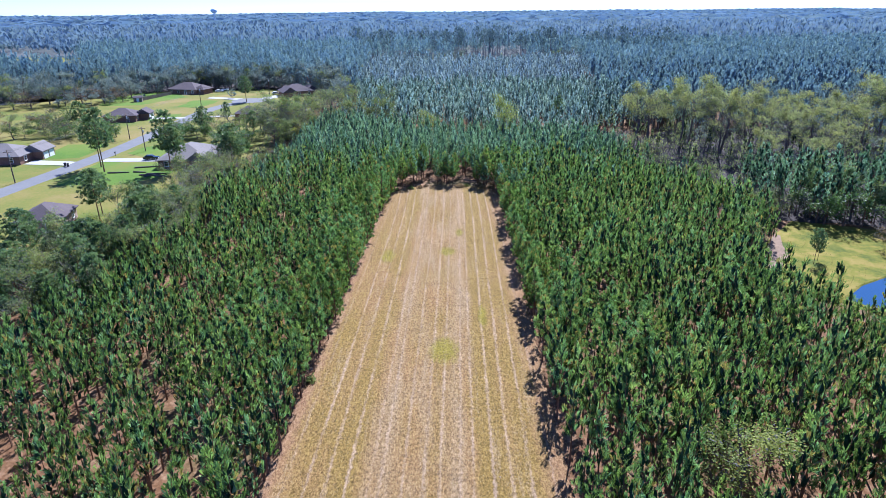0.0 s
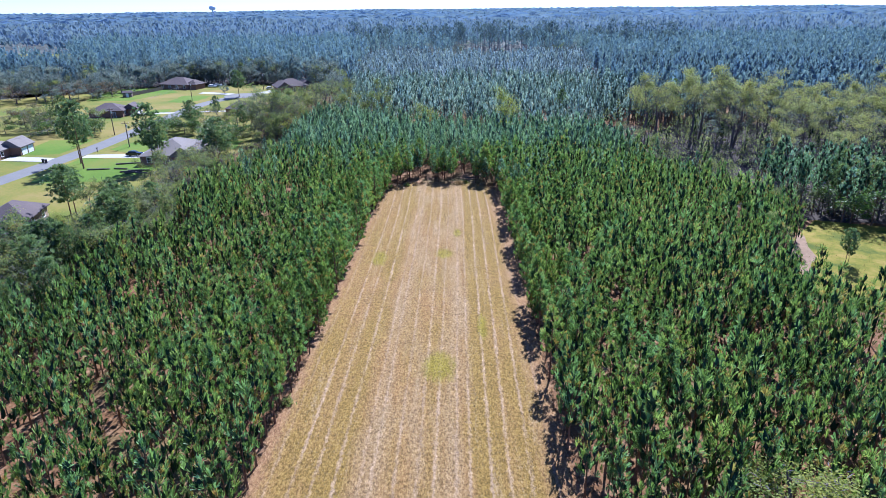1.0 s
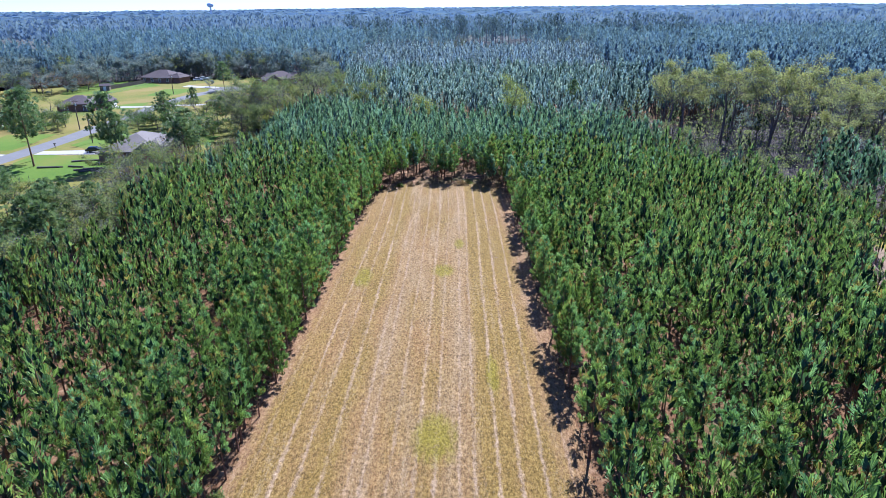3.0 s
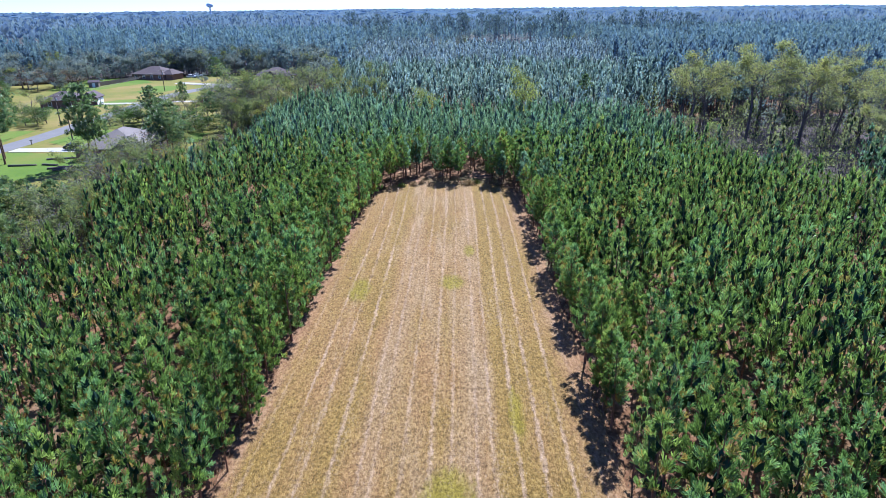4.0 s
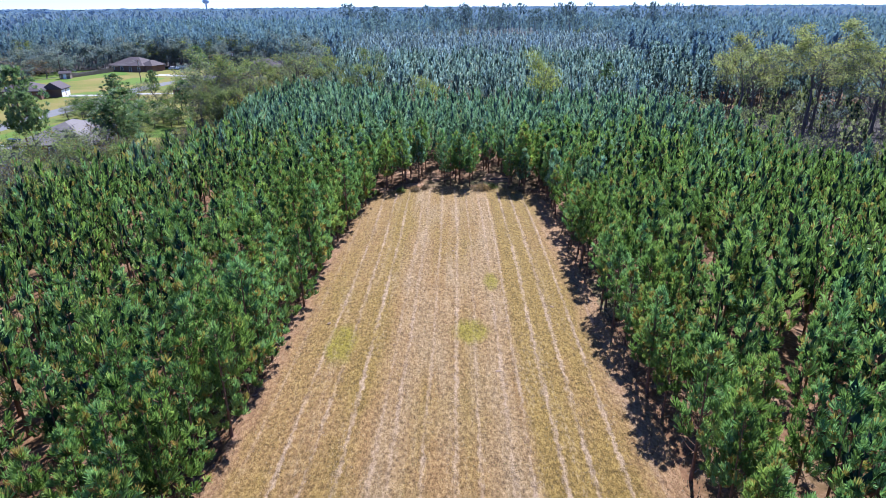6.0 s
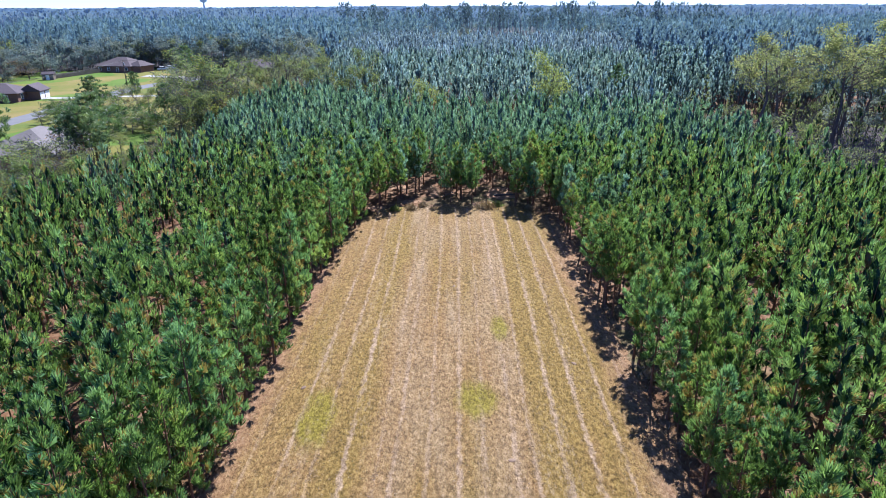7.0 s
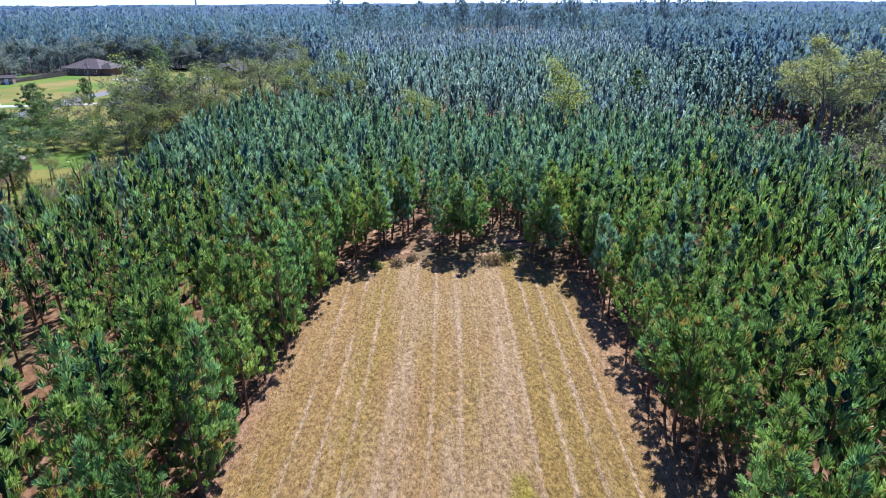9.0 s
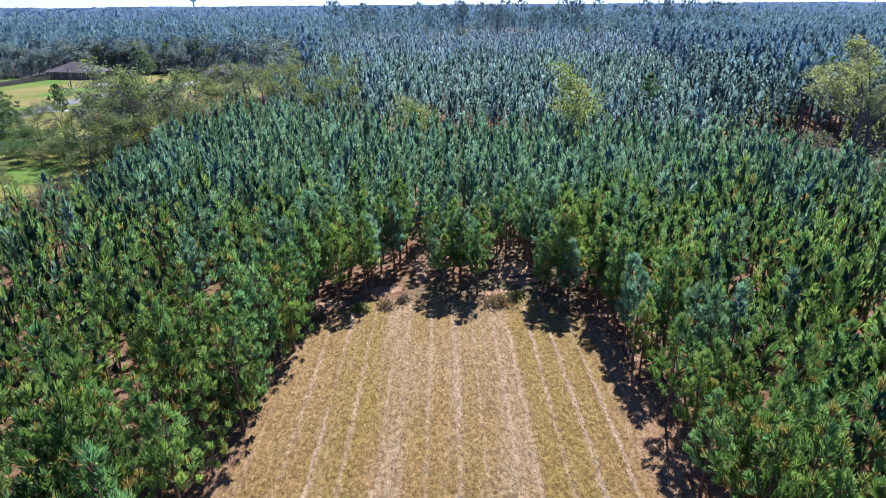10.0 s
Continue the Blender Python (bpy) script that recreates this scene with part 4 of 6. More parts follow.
stand("pine_wood", TALL_FAR, x[keep], y[keep], rng.uniform(0.7, 1.35, keep.sum()), [M_NEEDLES_FAR, M_FAR_BARK, M_CROWN_SHADE_FAR], "open wood of tall pines beyond the plantation", "pine wood", 64)


def far_woods():
    """Woods to the horizon: rounded and pointed crowns, sparser and wider farther off."""
    rng = np.random.default_rng(81)
    b = []
    for lo, hi, area, wide, high, uneven, crowns in ((620, 900, 26.0, 3.0, 17.0, 0.14, 3), (900, 1400, 30.0, 4.6, 18.0, 0.14, 2), (1400, 4700, 560.0, 30.0, 19.0, 0.08, 2)):
        n = int(1.36 * (hi**2 - lo**2) / 2 / area)
        r = np.sqrt(rng.uniform(lo**2, hi**2, n))
        a = rng.uniform(-0.68, 0.68, n)
        x, y = r * np.sin(a), r * np.cos(a) - 6
        m = (rng.random(n) > 0.1) & ~inside(x, y, EAST_WOOD) & ~inside(x, y, WEST_WOOD) & ~inside(x, y, FAR_CLEARING) & (y > 640) & ~inside(x, y, THINNED)
        patch = np.sin(x * 0.006 + 1.3) * np.sin(y * 0.004 + x * 0.002) + 0.4 * np.sin(x * 0.017) * np.sin(y * 0.013)
        m &= patch > -1.0
        x, y, patch = x[m], y[m], patch[m]
        k = Build()
        h = high * (1 + 0.22 * patch + rng.normal(0, uneven, len(x)))
        x, y, h = (np.repeat(q, crowns) for q in (x, y, h))
        p = np.c_[x + rng.normal(0, wide * 0.22, len(x)), y + rng.normal(0, wide * 0.22, len(x)), h * rng.uniform(0.3, 0.66, len(x))]
        d = np.c_[rng.normal(0, 0.08, (len(x), 2)), np.ones(len(x))]
        k.blades(p, d, h * rng.uniform(0.26, 0.36, len(x)), wide * rng.uniform(0.8, 1.4, len(x)), rng, 0.55)
        b.append(k)
    for k in b:
        tagged(new("distant_woods", k.mesh("distant_woods", M_HORIZON if k is b[-1] else M_WOODS)), "endless woods reaching to the horizon, tinted with haze", "woods", kind="stuff")


far_woods()


def broadleaf(rng, H, R, leaves, twigs, leaf, first=0.3, fan=0.75, lift=1.0, clump=0.19):
    """Trunk and limbs, bare twigs, and leaves gathered at the twig ends with gaps between."""
    wood, tw, lf = Build(), Build(), Build()
    top = np.array((rng.normal(0, 0.05 * H), rng.normal(0, 0.05 * H), H * 0.86))
    bend = np.array((rng.normal(0, 0.03 * H), rng.normal(0, 0.03 * H), H * 0.45))
    wood.tube([(0, 0, 0), bend * 0.5, bend, (bend + top) / 2, top], np.array((1.2, 0.95, 0.75, 0.45, 0.12)) * 0.016 * H, 6, False)
    ends = [top]
    for i in range(int(rng.integers(8, 12))):
        f = rng.uniform(first, 0.92)
        s = (bend * f / 0.52 if f < 0.52 else bend + (top - bend) * (f - 0.52) / 0.48)
        a = i * 2.4 + rng.normal(0, 0.4)
        out = np.array((math.cos(a), math.sin(a), fan * rng.uniform(0.5, 1.5)))
        l = R * rng.uniform(0.55, 1.05) * (1.15 - 0.5 * abs(f - 0.6))
        e = s + out * l
        mid = s + out * l * 0.5 + (0, 0, 0.04 * l)
        wood.tube([s, mid, e], np.array((0.5, 0.3, 0.08)) * 0.014 * H * (1.1 - 0.5 * f), 4, False)
        ends += [e, (mid + e) / 2]
        for _ in range(3):
            a2 = a + rng.normal(0, 0.8)
            o2 = np.array((math.cos(a2), math.sin(a2), rng.uniform(0.2, 1.2))) * l * 0.5
            q = mid + (e - mid) * rng.uniform(0, 0.9)
            wood.tube([q, q + o2], [0.004 * H * 0.8, 0.0015 * H], 3, False)
            ends.append(q + o2)
    ends = np.array(ends)
    c = ends[rng.integers(0, len(ends), twigs)]
    d = rng.normal(0, 1, (twigs, 3)) + (0, 0, 0.7)
    tw.blades(c + rng.normal(0, R * 0.12, (twigs, 3)), d, R * rng.uniform(0.18, 0.4, twigs), 0.085, rng)
    share = rng.random(len(ends)) ** 1.5 * (0.15 + np.clip(ends[:, 2] / H, 0, 1) ** lift)
    c = ends[rng.choice(len(ends), leaves, p=share / share.sum())] + rng.normal(0, 1, (leaves, 3)) * R * np.array((clump, clump, clump * 0.7))
    c[:, 2] = np.maximum(c[:, 2], 0.04 * H)
    lf.blades(c, rng.normal(0, 1, (leaves, 3)), leaf * rng.uniform(0.7, 1.4, leaves), leaf * 0.75, rng)
    return wood, tw, lf


BROAD, BROAD_ARRAYS = {}, {}
for kind, mat, H, R, leaves, twigs, leaf, first, seeds in (
        ("yellowing", M_YELLOWING, 18, 5.0, 4200, 520, 0.27, 0.42, 6), ("olive", M_OLIVE, 11, 3.2, 3000, 260, 0.23, 0.06, 5),
        ("rusty", M_RUST, 9, 3.0, 1100, 400, 0.22, 0.05, 3), ("bare", M_DULL, 10, 2.8, 1900, 420, 0.20, 0.08, 4), ("slender", M_FRESH, 14, 2.0, 3600, 160, 0.20, 0.12, 3), ("smoky", M_HAZED, 12, 4.0, 2300, 70, 0.42, 0.08, 4), ("hedge", M_HEDGE, 5, 2.8, 2400, 200, 0.26, 0.02, 2)):
    BROAD[kind] = []
    for i in range(seeds):
        rng = np.random.default_rng(700 + 17 * i + len(kind))
        wood, tw, lf = broadleaf(rng, H, R, leaves, twigs, leaf, first, 1.0 if kind == "yellowing" else 0.75, 3.4 if kind == "yellowing" else 0.0 if kind == "smoky" else 0.6, 0.13 if kind == "yellowing" else 0.36 if kind == "slender" else 0.17)
        BROAD[kind].append((wood.mesh("trunk", M_GREY_BARK, True), tw.mesh("brushwood", M_TWIGS), lf.mesh("crown", mat), H))
        BROAD_ARRAYS.setdefault(kind, (mat, H, []))[2].append((wood.arrays(), tw.thinned(), lf.thinned()))

BROAD_LABELS = {
    "yellowing": "tall broadleaf tree, thinning yellow-green crown", "olive": "olive-green broadleaf tree with thin autumn leaves", "rusty": "small half-bare tree with rusty leaves", "smoky": "rounded tree at a wood's edge, leaves tinted for haze", "bare": "grey half-bare tree with sparse dull leaves",
    "slender": "slender yellow-green tree standing over the pines", "hedge": "dense dark evergreen shrub at a lawn's edge"}


def plant(kind, x, y, h, seed, wide=1.0, group=""):
    rng = np.random.default_rng(seed)
    t, w, l, H = BROAD[kind][seed % len(BROAD[kind])]
    tree = new("shrub" if kind == "hedge" else "broadleaf_tree")
    tree.matrix_basis = Matrix.LocRotScale((x, y, -0.03), Euler((0, 0, rng.uniform(0, 6.28))), (h / H * wide, h / H * wide, h / H))
    tagged(tree, BROAD_LABELS[kind], "shrub" if kind == "hedge" else "tree", group)
    part("trunk", t, tree)
    tagged(part("brushwood", w, tree), kind="stuff")
    part("crown", l, tree)


def thicket(name, rows, label, seed):
    """Small trees too close together to count, joined by kind."""
    for kind in sorted({r[0] for r in rows}):
        mat, H, kinds = BROAD_ARRAYS[kind]
        q = np.array([r[1:] for r in rows if r[0] == kind])
        stand(name, kinds, q[:, 0], q[:, 1], q[:, 2] / H, [M_GREY_BARK, M_TWIGS, mat], label, "undergrowth", seed + len(kind))


# the yellowing trees east of the plantation
EAST_TREES = [(61, 194, 20.5), (67, 197, 18), (75, 190, 18.5), (80, 196, 20), (88, 190, 20.5), (84, 182, 17), (95, 188, 18), (103, 190, 19), (101, 176, 16), (93, 168, 15),
              (110, 182, 16), (112, 196, 18), (122, 190, 18), (130, 196, 20), (136, 188, 20), (120, 172, 16), (108, 162, 15), (128, 166, 17), (86, 160, 13), (98, 152, 14), (142, 178, 19), (118, 150, 15),
              (140, 200, 20), (70, 207, 16), (90, 206, 18), (104, 208, 18), (132, 150, 16)]
for i, (x, y, h) in enumerate(EAST_TREES):
    plant("yellowing", x, y, h, 900 + i, 1.0 + 0.1 * (i % 3), "yellowing trees beyond the plantation")
rng = np.random.default_rng(91)
rows = []
for i in range(72):
    x, y = rng.uniform(52, 165), rng.uniform(118, 222)
    if x > float(east_edge(y)) + 5 and not inside([x], [y], BANK)[0]:
        rows.append((("bare", "smoky", "olive", "bare", "smoky")[i % 5], x, y, rng.uniform(4.5, 9.5)))
thicket("undergrowth", rows, "grey half-bare undergrowth of the eastern wood", 1000)

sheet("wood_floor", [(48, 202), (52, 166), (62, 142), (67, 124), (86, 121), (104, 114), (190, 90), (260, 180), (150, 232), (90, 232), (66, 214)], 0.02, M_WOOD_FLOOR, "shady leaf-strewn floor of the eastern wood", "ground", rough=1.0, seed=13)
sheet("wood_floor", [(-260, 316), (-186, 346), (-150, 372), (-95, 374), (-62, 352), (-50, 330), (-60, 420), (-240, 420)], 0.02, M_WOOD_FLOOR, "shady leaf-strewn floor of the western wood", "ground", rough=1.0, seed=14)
# low-skirted pines along the western wood's front
FRONT_PINES = lod_pines(5, 680, 16.0, (2.4, 2.0, 2.7), (0.06, 0.10, 0.04), 3, levels=10, per=5.2, blades=8, length=1.4, width=0.32, spread=0.7)
rng = np.random.default_rng(96)
x = rng.uniform(-248, -52, 150)
y = np.interp(x, [-245, -186, -150, -95, -64, -52], [316, 346, 371, 373, 350, 330]) + rng.uniform(3, 12, 150)
stand("pine_wood", FRONT_PINES, x, y, rng.uniform(0.6, 1.0, 150), [M_NEEDLES_FAR, M_FAR_BARK, M_CROWN_SHADE_FAR], "leafy pine front of the western wood", "pine wood", 97)
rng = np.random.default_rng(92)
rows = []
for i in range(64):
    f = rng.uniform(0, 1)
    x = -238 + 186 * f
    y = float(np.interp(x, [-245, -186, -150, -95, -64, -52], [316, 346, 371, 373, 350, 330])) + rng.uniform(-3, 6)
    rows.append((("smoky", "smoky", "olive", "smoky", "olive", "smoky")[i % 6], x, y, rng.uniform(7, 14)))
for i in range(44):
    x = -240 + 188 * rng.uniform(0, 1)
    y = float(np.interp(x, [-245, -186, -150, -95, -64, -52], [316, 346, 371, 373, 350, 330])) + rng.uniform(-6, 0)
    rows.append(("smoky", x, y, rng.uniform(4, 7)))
thicket("undergrowth", rows, "haze-greyed and olive leafy front of the western wood", 1020)


def underbrush(name, outline, count, seed, label, high):
    """Grey-brown thicket of bare stems and thin leaves under the trees."""
    rng = np.random.default_rng(seed)
    xs, ys = [p[0] for p in outline], [p[1] for p in outline]
    x, y = rng.uniform(min(xs), max(xs), count), rng.uniform(min(ys), max(ys), count)
    m = inside(x, y, outline)
    x, y = x[m], y[m]
    h = rng.uniform(0.4, 1.0, len(x)) * high
    n = 34
    X, Y, Hh = (np.repeat(q, n) for q in (x, y, h))
    p = np.c_[X + rng.normal(0, 0.9, len(X)), Y + rng.normal(0, 0.9, len(X)), Hh * rng.uniform(0.0, 0.85, len(X))]
    d = np.c_[rng.normal(0, 0.55, (len(X), 2)), np.ones(len(X))]
    wood = Build().blades(p[::2], d[::2] * (0.5, 0.5, 1), rng.uniform(0.8, 1.6, len(p[::2])) * high / 4, 0.11, rng)
    leaf = Build().blades(p[1::2], rng.normal(0, 1, d[1::2].shape), rng.uniform(0.4, 0.8, len(p[1::2])), 0.34, rng)
    v1, q1, _ = wood.arrays()
    v2, q2, _ = leaf.arrays()
    me = mesh_of(name, np.r_[v1, v2], [np.r_[q1, q2 + len(v1)]], [M_TWIGS, M_DULL], np.r_[np.zeros(len(q1)), np.ones(len(q2))])
    tagged(new(name, me), label, "underbrush", kind="stuff")


underbrush("underbrush", [(50, 200), (56, 163), (66, 142), (70, 124), (86, 122), (104, 116), (170, 110), (170, 215), (90, 228), (66, 216)], 1500, 93, "grey-brown thicket under the eastern trees", 5.8)
underbrush("underbrush", [(-250, 307), (-186, 337), (-150, 364), (-95, 366), (-62, 344), (-50, 326), (-52, 345), (-95, 384), (-150, 384), (-190, 358), (-250, 326)], 260, 94, "thicket along the front of the western wood", 4.0)
underbrush("underbrush", [(-49, 78), (-49, 200), (-46, 230), (-58, 232), (-60, 200), (-58, 130), (-80, 118), (-78, 80)], 1500, 95, "thicket along the plantation's western edge", 3.6)

# single trees over the pines
for i, (k, x, y, h, w) in enumerate([("slender", 19.5, 198, 17.6, 1.15), ("olive", -22.3, 236, 17.0, 0.75), ("olive", -25, 230, 11, 1.0), ("slender", -5.5, 208, 11.6, 1.7), ("olive", -31, 232, 11, 1.1),
                                      ("bare", -42.5, 236, 17.0, 0.9), ("olive", -38, 232, 12, 1.0), ("olive", -46, 236, 13, 1.0), ("olive", -52, 233, 13.5, 1.2), ("olive", -58, 229, 11.5, 1.25),
                                      ("bare", -47, 240, 12, 1.2), ("bare", -55, 222, 12, 1.2), ("bare", -59, 214, 11, 1.3), ("olive", -64, 224, 9, 1.2), ("olive", -36, 246, 12, 1), ("olive", -40, 262, 13, 1)]):
    plant(k, x, y, h, 1100 + i, w)

plant("slender", 28.0, 40.5, 8.6, 1190, 2.4)

# the mixed belt along the plantation's west side
rng = np.random.default_rng(97)
for i in range(104):
    y = 66 + i * 1.5 + rng.uniform(-1.5, 1.5)
    x = float(west_edge(y)) - rng.uniform(-0.5, 22.0 if y < 122 else 8.0)
    plant(("olive", "olive", "slender", "olive", "bare", "olive")[i % 6] if y < 126 else ("olive", "olive", "bare", "slender", "olive", "rusty")[i % 6], x, y, rng.uniform(6.5, 9.5) if y < 122 else rng.uniform(6.0, 8.5) if y < 156 else rng.uniform(3.2, 5.2) if y < 192 else rng.uniform(7, 11.0), 1200 + i, rng.uniform(0.9, 1.25), "mixed trees along the plantation edge")
# grey thicket and taller trees in front of the nearest house, and beside its lawn
for i, (k, x, y, h, w) in enumerate([("bare", -65, 171, 4.6, 1.3), ("rusty", -63, 165, 8.1, 1.3), ("bare", -69, 166, 4.6, 1.3), ("bare", -60, 158, 10.2, 1.3), ("olive", -62, 173, 7.8, 1.2), ("bare", -71, 160, 5.2, 1.3),
                                      ("olive", -57, 151, 9.8, 1.2), ("olive", -66, 153, 7.6, 1.2), ("rusty", -63, 147, 7.0, 1.2), ("olive", -60, 141, 10.4, 1.2), ("olive", -68, 146, 7.8, 1.1), ("bare", -58, 135, 10.4, 1.2),
                                      ("olive", -65, 189, 4.2, 1.45), ("olive", -63, 185, 4.2, 1.3), ("olive", -67.5, 186, 4.2, 1.2), ("bare", -66, 180, 4.2, 1.2), ("bare", -56, 207, 14.6, 1.3), ("bare", -58, 213, 13.9, 1.3),
                                      ("bare", -53, 201, 13.9, 1.2), ("olive", -56, 211, 15.9, 1.2), ("bare", -66, 223, 8.4, 1.3), ("olive", -60, 221, 13.5, 1.2), ("olive", -53, 205, 13.3, 1.1), ("bare", -52, 214, 15.9, 1.2),
                                      ("olive", -76, 227, 7.7, 1.3), ("bare", -80, 231, 8.5, 1.2), ("rusty", -86, 232, 6.6, 1.4), ("olive", -70, 238, 8.5, 1.2), ("bare", -64, 234, 8.5, 1.2), ("bare", -58, 242, 8.5, 1.2), ("olive", -54, 250, 8.5, 1.2)]):
    plant(k, x, y, h, 1250 + i, w, "mixed trees along the plantation edge")
rng = np.random.default_rng(98)
for i in range(13):
    x, y = rng.uniform(-104, -70), rng.uniform(226, 262)
    if abs(x + 83.5) > 9 or abs(y - 266) > 8:
        plant(("bare", "rusty", "olive", "hedge")[i % 4], x, y, rng.uniform(2.5, 5.0), 1290 + i, 1.2, "garden trees and shrubs")
# low shrubs and saplings across the western lawns
rng = np.random.default_rng(105)
for i, (x, y, h) in enumerate([(-155, 224, 3.2), (-149, 227, 4.0), (-143, 219, 3.0), (-138, 221, 3.6), (-131, 219, 3.4), (-126, 222, 4.4), (-121, 220, 3.0), (-160, 232, 4.6), (-152, 236, 5.5), (-145, 232, 5.0), (-100, 221, 3.4), (-95, 219, 3.0), (-90, 221, 3.8),
                               (-174, 306, 4.5), (-183, 300, 5.5), (-168, 312, 4.0), (-72, 208.5, 3.0), (-68, 209, 3.4), (-77, 210, 3.0)]):
    plant(("hedge", "bare", "olive")[i % 3] if y < 290 else "smoky", x, y, h * 1.25, 1330 + i, 1.5, "garden trees and shrubs")
# garden and roadside trees, and the wood's leafy front behind the houses
for i, (k, x, y, h, w) in enumerate([("hedge", -77, 216, 4.5, 1.5), ("hedge", -72, 214, 4.0, 1.5), ("hedge", -83, 218, 4.0, 1.4), ("hedge", -67, 211, 4, 1.5), ("olive", -70, 232, 9, 1.3), ("olive", -76, 236, 8, 1.3),
                                      ("olive", -66, 244, 8, 1.3), ("olive", -62, 254, 8, 1.3), ("rusty", -72, 252, 6, 1.4), ("olive", -56, 268, 9, 1.3), ("bare", -55, 282, 10, 1.2), ("olive", -54, 296, 11, 1.2),
                                      ("hedge", -96, 225, 4, 1.4), ("hedge", -102, 232, 3.5, 1.4), ("olive", -122, 226, 7, 1.3), ("hedge", -128, 230, 4, 1.6), ("olive", -134, 226, 7, 1.4), ("rusty", -142, 224, 8, 1.4),
                                      ("rusty", -150, 228, 9, 1.4), ("olive", -158, 222, 8, 1.4), ("rusty", -166, 226, 9, 1.4), ("olive", -152, 240, 8, 1.3), ("olive", -132, 236, 8, 1.3), ("hedge", -165, 250, 4, 1.4),
                                      ("smoky", -176, 322, 12, 1.5), ("smoky", -168, 336, 11, 1.6), ("smoky", -188, 318, 13, 1.5), ("smoky", -160, 350, 11, 1.5), ("smoky", -198, 312, 13, 1.4), ("smoky", -178, 346, 12, 1.5),
                                      ("smoky", -148, 366, 10, 1.4), ("smoky", -130, 372, 11, 1.4), ("olive", -206, 296, 14, 1.3), ("smoky", -112, 330, 5, 1.1), ("smoky", -158, 328, 3.4, 1.0), ("smoky", -108, 366, 9, 1.3),
                                      ("smoky", -214, 318, 14, 1.5), ("rusty", -172, 315, 8, 1.9), ("rusty", -181, 311, 9, 1.9), ("olive", -190, 306, 9, 1.8), ("rusty", -166, 322, 7, 1.8), ("rusty", -200, 300, 9, 1.8), ("smoky", -226, 306, 12, 1.5), ("rusty", 85.5, 105, 5.5, 1.5), ("yellowing", 59, 104, 6.5, 1.0), ("olive", 88, 122, 10, 1.4), ("hedge", 81, 122, 6, 1.3),
                                      ("hedge", 92, 118, 6, 1.4), ("hedge", 99, 116, 6, 1.4)]):
    plant(k, x, y, h, 1400 + i, w)

# tall pines that stand alone among the houses
TALL_PINE = []
for i in range(4):  # whole crowns for the houses, high umbrella crowns for the far clearing
    rng = np.random.default_rng(640 + i)
    c, k = Build(), Build()
    pine_crown(c, rng, 18, 3.5, (0.34, 0.42, 0.30, 0.38)[i], 15, 10.5, 34, 1.0, 0.15, 0.7, 0.75, 0.5, 0.0, 3.2)
    pine_trunk(k, rng, 18, 7, 30, r=0.17, R=3.0, low=0.34)
    f, fk = Build(), Build()
    pine_crown(f, rng, 18, 2.9, (0.58, 0.66, 0.52, 0.62)[i], 6, 5.0, 9, 1.5, 0.42, 0.8, 0.75, 0.3, 0.0, 3.0)
    pine_trunk(fk, rng, 18, 6, 12, r=0.20, R=1.8, low=0.5)
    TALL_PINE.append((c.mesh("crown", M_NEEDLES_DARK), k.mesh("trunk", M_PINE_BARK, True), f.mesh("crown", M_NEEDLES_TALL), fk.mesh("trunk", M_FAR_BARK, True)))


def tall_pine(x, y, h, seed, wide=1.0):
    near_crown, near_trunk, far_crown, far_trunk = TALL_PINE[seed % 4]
    # far trees take the crown and bark with haze in their colour
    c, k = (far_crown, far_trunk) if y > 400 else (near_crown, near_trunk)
    tree = new("pine_tree")
    tree.matrix_basis = Matrix.LocRotScale((x, y, -0.03), Euler((0, 0, seed * 1.7)), (h / 18 * wide, h / 18 * wide, h / 18))
    tagged(tree, "tall mature pine with a long bare trunk", "pine tree", "tall pines among the houses")
    part("trunk", k, tree)
    part("crown", c, tree)


for i, (x, y, h, w) in enumerate([(-99, 172, 19.5, 1.0), (-103, 178, 16, 1.2), (-79.5, 172.5, 18.5, 1.05), (-76.5, 170, 14, 1.0), (-89, 226, 11.6, 1.25), (-84, 238, 11.4, 0.7), (-100.3, 316.5, 13.5, 1.25), (-79, 132, 10.5, 1.2), (-61.5, 174, 14, 1.6), (-59.5, 167.5, 13, 1.3),
                                  (-68, 128, 9, 1.2), (-70, 88, 10, 1.2), (-57, 92, 12, 1.1), (-66, 82, 11, 1.1), (-77, 127, 12.5, 1.25), (-77, 101, 11.5, 1.2), (-73, 105, 9, 1.2), (-60, 115, 10.5, 1.3), (-64, 96, 10.5, 1.2), (-80, 106, 9, 1.2), (-72, 96, 10, 1.2), (-62, 72, 11, 1.1), (-57, 76, 10, 1.1), (-68, 76, 11, 1.2), (-83, 112, 7.5, 1.2), (-54, 104, 12, 1.2), (-62, 118, 11, 1.2), (-62, 240, 12, 0.9), (-92, 232, 9, 0.9), (67, 98, 7.5, 0.8), (68.5, 99.5, 6, 0.7),
                                  (82, 127, 11, 1.0), (87, 124, 12, 1.0), (92, 121, 11, 1.0), (97, 119, 12, 1.0), (103, 117, 12, 1.1), (85, 132, 13, 1.0), (-58, 86, 12, 1.0), (-60, 93, 12, 1.2), (-56, 98, 11, 1.0), (-58, 107, 12, 1.2), (-60, 112, 11, 1.1), (-66, 121, 9, 1.0), (-57, 122, 10, 1.0), (-52, 80, 11, 1.0), (-64, 126, 9, 1.0), (-70, 224, 10, 1.0), (-138, 232, 13, 1.1), (44, 236, 13, 0.8), (82, 228, 15, 0.9), (86, 240, 16, 0.9)]):
    tall_pine(x, y, h, 1600 + i, w)
